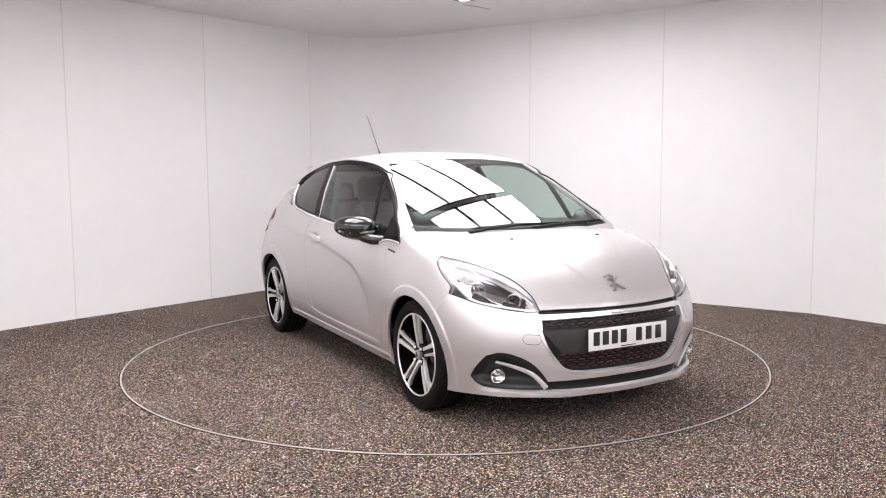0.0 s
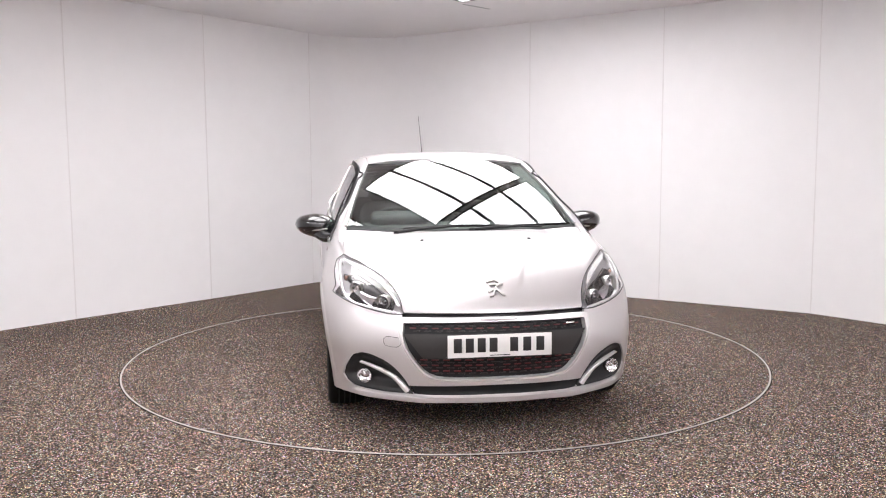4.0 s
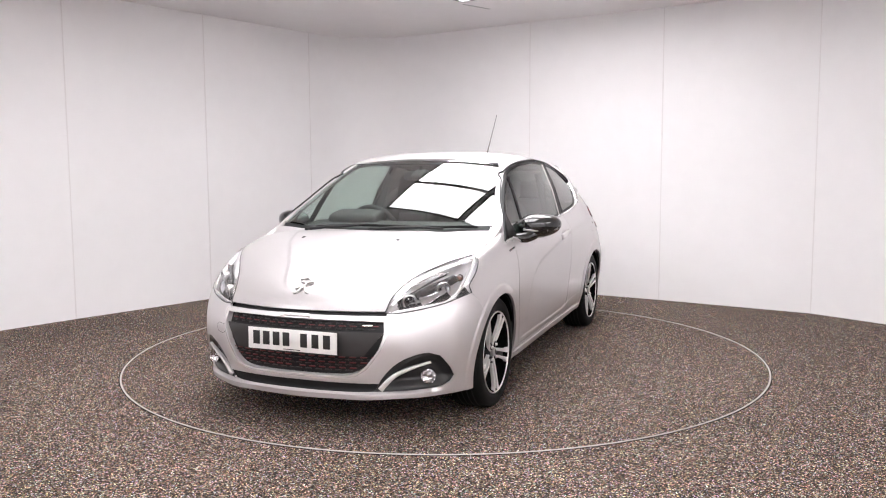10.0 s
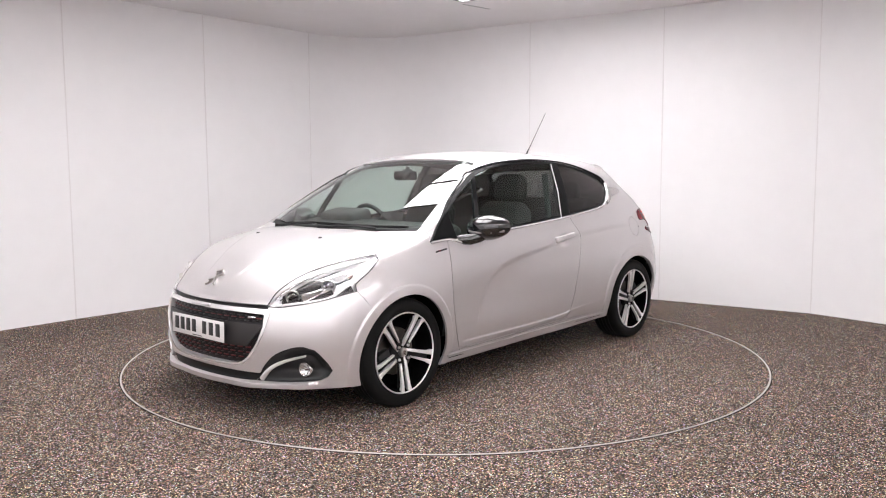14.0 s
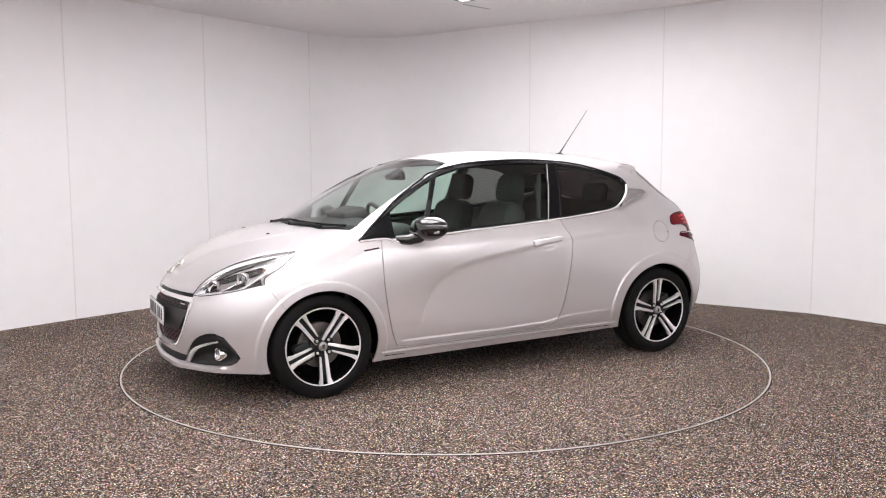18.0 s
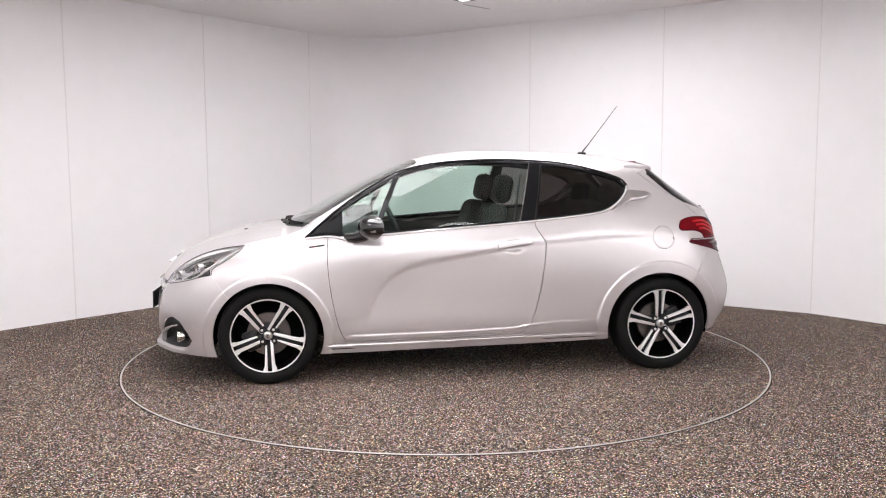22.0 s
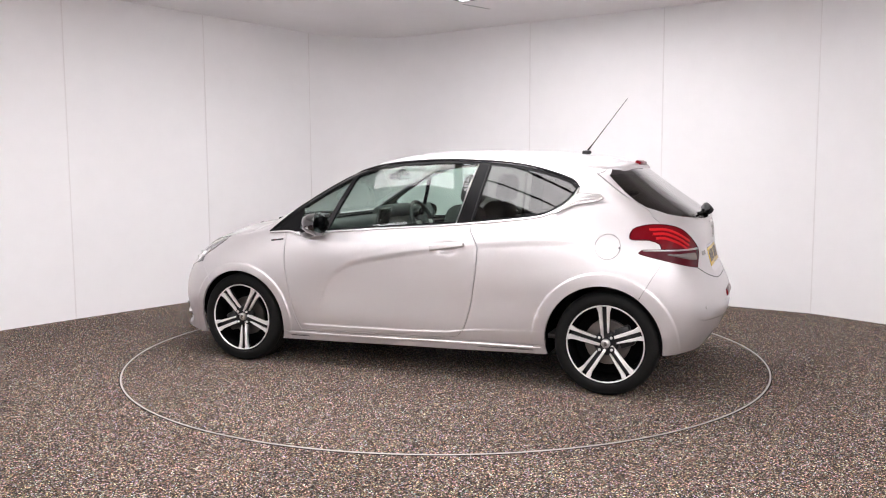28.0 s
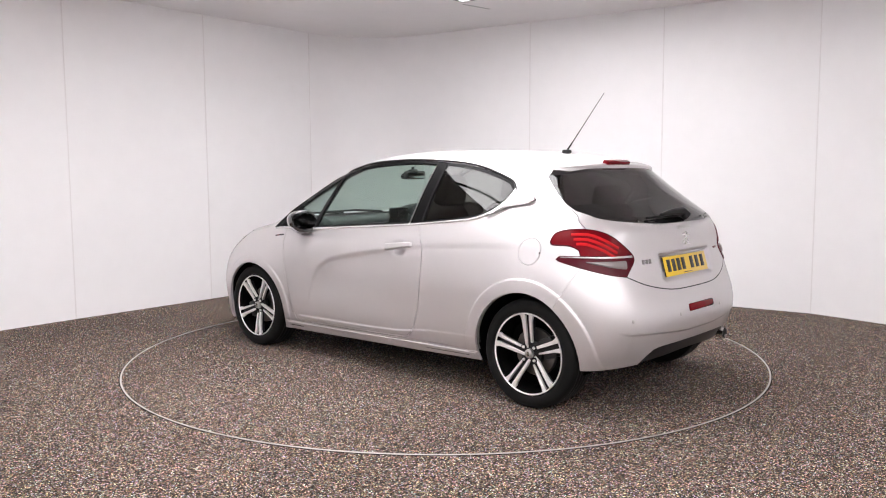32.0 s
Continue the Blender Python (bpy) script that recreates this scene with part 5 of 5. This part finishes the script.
def spoiler_lip():
    """The drooping rear edge of the roof, over the top of the rear window."""
    bm = bmesh.new()
    rows = []
    for x, y, z in rounded([(-1.13, -.572, 1.318), (-1.20, -.556, 1.322), (-1.245, -.535, 1.324), (-1.298, -.475, 1.330), (-1.326, -.28, 1.342), (-1.332, 0, 1.345), (-1.326, .28, 1.342), (-1.298, .475, 1.330), (-1.245, .535, 1.324), (-1.20, .556, 1.322), (-1.13, .572, 1.318)], .025, closed=False):
        rows.append([bm.verts.new((x + a, y, z + b)) for a, b in ((.050, .026), (.020, .018), (-.004, .010), (-.014, .000), (-.016, -.018), (-.006, -.036), (.026, -.034))])
    for p, q in zip(rows, rows[1:]):
        for k in range(6):
            bm.faces.new((p[k], p[k + 1], q[k + 1], q[k]))
    bm.faces.new(rows[0])
    bm.faces.new(rows[-1][::-1])
    bmesh.ops.recalc_face_normals(bm, faces=bm.faces[:])
    return bm


part("spoiler_lip", spoiler_lip(), PAINT, tailgate, "spoiler edge")


def behind(y, z, h):
    p, n = place("R", abs(y) + .0005, z)
    return Vector((p.x + n.x * h, y, p.z + n.z * h))


wiper = part("rear_wiper", tube([behind(-.06, 1.032, .02), behind(-.03, 1.050, .034), behind(.08, 1.052, .030), behind(.22, 1.046, .024)], [.030, .027, .019, .010], 12), BLACK, tailgate, "black rear wiper")
part("wiper_blade", tube([behind(-.02, 1.046, .012), behind(.16, 1.046, .014), behind(.36, 1.046, .010)], [.009, .009, .006], 8), RUBBER, wiper)
part("name_strip", laid(box(.16, .008, .018, .004), seat_on("R", .001, .988, 1, .003)), SATINCHROME, tailgate, "satin name strip")
part("model_badge", joined(*[laid(box(.020, .004, .024, .003), seat_on("R", .455 - .028 * k, .822, 1, .002)) for k in range(3)]), BADGE, tailgate, "chrome badge bars")
part("red_badge", laid(box(.060, .004, .012, .002), seat_on("R", .43, .842, -1, .002)), REDACCENT, tailgate)
part("rear_fog_light", laid(box(.30, .02, .042, .012, seg=3), seat_on("R", .001, .550, 1, .001)), REDLENS, rear_bumper, "red central fog light")
part("plate_recess_edge", strip("R", [(0, .842), (.15, .843), (.29, .842)], .010, .010), PAINT, tailgate)
part("plate_recess_edge", strip("R", [(0, .842), (.15, .843), (.29, .842)], .010, .010, side=-1), PAINT, tailgate)
for y in (.25, .63):
    for s in (1, -1):
        part("parking_sensor", laid(lathe([(0, -.002), (.009, -.0015), (.011, .0)], 16), seat_on("R", y, .528, s, .0005)), SATINCHROME, rear_bumper)
for s in (1, -1):
    part("gate_gap", strip("R", rounded([(0, .655), (.2, .658), (.329, .671), (.476, .703), (.598, .752)], .03, closed=False), .006, .0006, side=s), BLACK, tailgate)
    part("washer_jet", laid(lathe([(0, -.010), (.010, -.008), (.014, .0)], 14), seat_on("T", 1.434, .303, s, .0005)), BLACK, bonnet, "black washer jet")


def front_wiper(pts, blade):
    w = part("windscreen_wiper", tube([Vector(p) for p in pts], [.012, .009, .008, .006], 10), BLACK, CAR, "black windscreen wiper")
    part("wiper_blade", tube([Vector(p) for p in blade], .0075, 8), RUBBER, w, "rubber blade")
    part("wiper_pivot", lathe([(0, .014), (.016, .012), (.020, 0), (.020, -.02)], 18), BLACK, w, at=pose(*pts[0], 90, 0, 0))


def over(x, y, h):
    p, n = place("T", x, abs(y))
    return (p.x + n.x * h, y, p.z + n.z * h)


front_wiper([over(1.195, -.42, .004), over(1.185, -.30, .012), over(1.180, -.15, .014), over(1.170, -.06, .012)], [over(1.150, -.38, .008), over(1.162, -.1, .008), over(1.152, .26, .008)])
front_wiper([over(1.200, .02, .004), over(1.185, .16, .012), over(1.165, .32, .014), over(1.135, .46, .012)], [over(1.148, .28, .008), over(1.118, .44, .008), over(1.050, .64, .007)])


# ---- cabin
def seat(x, y, parent, front=True):
    cloth = CLOTH
    base = part("seat_cushion", box(.50, .48, .16, .06, pose(x + .12, y, .47, 0, -8, 0), 4), cloth, parent, "charcoal cloth seat")
    back = box(.16, .50, .60, .075, seg=5)
    for v in back.verts:
        u = max(0, v.co.z / .3)
        v.co.y *= 1 - .34 * u * u
        v.co.x += .035 * (abs(v.co.y) / .25) ** 2 * (v.co.x > 0)
    part("seat_back", laid(back, pose(x - .20, y, .80, 0, -16, 0)), cloth, base, "charcoal cloth backrest")
    rest = box(.11, .27, .20, .052, seg=5)
    for v in rest.verts:
        v.co.y *= 1 - .22 * max(0, v.co.z / .1) ** 2
    part("headrest", laid(rest, pose(x - .315, y, 1.19, 0, -12, 0)), cloth, base, "charcoal headrest")
    for s in (-1, 1):
        part("headrest_post", tube([(x - .265, y + s * .06, 1.00), (x - .295, y + s * .06, 1.12)], .007, 8), SATINCHROME, base)


for s in (1, -1):
    seat(.02, s * .36, CAR)
    hr = part("rear_headrest", box(.09, .24, .16, .04, pose(-1.06, s * .33, 1.14, 0, -10, 0), 4), CLOTH, CAR, "charcoal rear headrest")
    part("seat_belt", box(.004, .05, .44, .001, pose(-.33, s * .66, 1.08, s * 14, -10, 0)), DASH, CAR, "dark seat belt")
rear = box(.16, 1.16, .60, .06, pose(-1.0, 0, .80, 0, -16, 0), 4)
part("rear_seat_back", rear, CLOTH, CAR, "charcoal rear bench back")
part("rear_seat_cushion", box(.5, 1.16, .16, .06, pose(-.72, 0, .48, 0, -6, 0), 4), CLOTH, CAR, "charcoal rear bench")
part("parcel_shelf", box(.42, 1.10, .02, .008, Matrix.Translation((-1.33, 0, .99))), DASH, CAR, "black parcel shelf")
part("cabin_floor", box(1.7, 1.42, .03, .01, Matrix.Translation((-.1, 0, .31))), DASH, CAR, "black cabin carpet")
dash = box(.55, 1.40, .36, .07, pose(.86, 0, .79, 0, 6, 0), 4)
for v in dash.verts:
    v.co.x -= .10 * max(0, abs(v.co.y) - .3) * (v.co.x > .8)
part("dashboard", dash, DASH, CAR, "black moulded dashboard")
part("bulkhead", box(.06, 1.40, .55, .02, Matrix.Translation((1.06, 0, .66))), BLACK, CAR)
part("centre_screen", box(.02, .20, .13, .006, pose(.565, 0, .975, 0, -14, 0)), PIANO, CAR, "gloss black touch screen")
part("centre_console", box(.55, .20, .30, .04, pose(.42, 0, .58), 3), DASH, CAR, "black centre console")
part("gear_knob", lathe([(0, .05), (.02, .045), (.026, .02), (.018, -.02), (.010, -.09)], 20), PIANO, CAR, "gloss gear knob", at=pose(.32, 0, .80, 90, 0, 0))
part("cluster_hood", box(.20, .36, .10, .04, pose(.66, -.36, 1.000, 0, 10, 0), 4), DASH, CAR, "instrument hood")
ringw = bmesh.new()
big, small, n, k = .172, .015, 40, 10
vs = [[ringw.verts.new(((big + small * math.cos(2 * math.pi * j / k)) * math.cos(2 * math.pi * i / n), (big + small * math.cos(2 * math.pi * j / k)) * math.sin(2 * math.pi * i / n), small * math.sin(2 * math.pi * j / k))) for j in range(k)] for i in range(n)]
for i in range(n):
    for j in range(k):
        ringw.faces.new((vs[i][j], vs[(i + 1) % n][j], vs[(i + 1) % n][(j + 1) % k], vs[i][(j + 1) % k]))
bmesh.ops.recalc_face_normals(ringw, faces=ringw.faces[:])
sw = part("steering_wheel", ringw, DASH, CAR, "black leather steering wheel", at=pose(.395, -.36, .915, 0, -66, 0))
part("wheel_boss", box(.12, .13, .05, .02, seg=3), DASH, sw, "black airbag boss")
for a in (0, 90, 180):
    part("wheel_spoke", box(.12, .035, .02, .006, Matrix.Rotation(radians(a + 90), 4, "Z") @ Matrix.Translation((.10, 0, 0))), SATINCHROME, sw)
view_mirror = part("rear_view_mirror", box(.03, .21, .062, .014, pose(.405, -.02, 1.283, 0, 8, 0), 3), BLACK, CAR, "black rear view mirror")
part("mirror_pane", box(.003, .185, .044, .001, pose(.3885, -.02, 1.281, 0, 8, 0)), SILVERPLASTIC, view_mirror, "bright mirror pane")
part("mirror_stem", tube([(.415, 0, 1.30), (.40, 0, 1.345)], .012, 10), BLACK, CAR)
part("sensor_pod", box(.12, .09, .04, .016, pose(.44, 0, 1.290, 0, 24, 0), 3), BLACK, CAR, "black sensor housing")
shade = laid(box(.012, 1.06, .004), pose(.33, 0, 1.362, 0, 25, 0))
part("screen_band", shade, BLACK, CAR, "black windscreen edge band")


# ---- the turning
def heading(t):
    return -61.44 - 5.034 * t + 0.6 * ((t - 16.5) / 16) ** 2 - 0.2


def motions():
    times = [2.0 * k for k in range(17)]
    rows, plate = [], []
    for t in times:
        a = heading(t)
        off = Matrix.Rotation(radians(a), 3, "Z") @ Vector((-0.0588, -0.0308, 0))
        rows.append((t, pose(off.x, off.y, 0.0, 0, 0, a)))
        plate.append((t, pose(0, 0, 0, 0, 0, a)))
    walk(CAR, rows)
    walk(TABLE, plate)


motions()
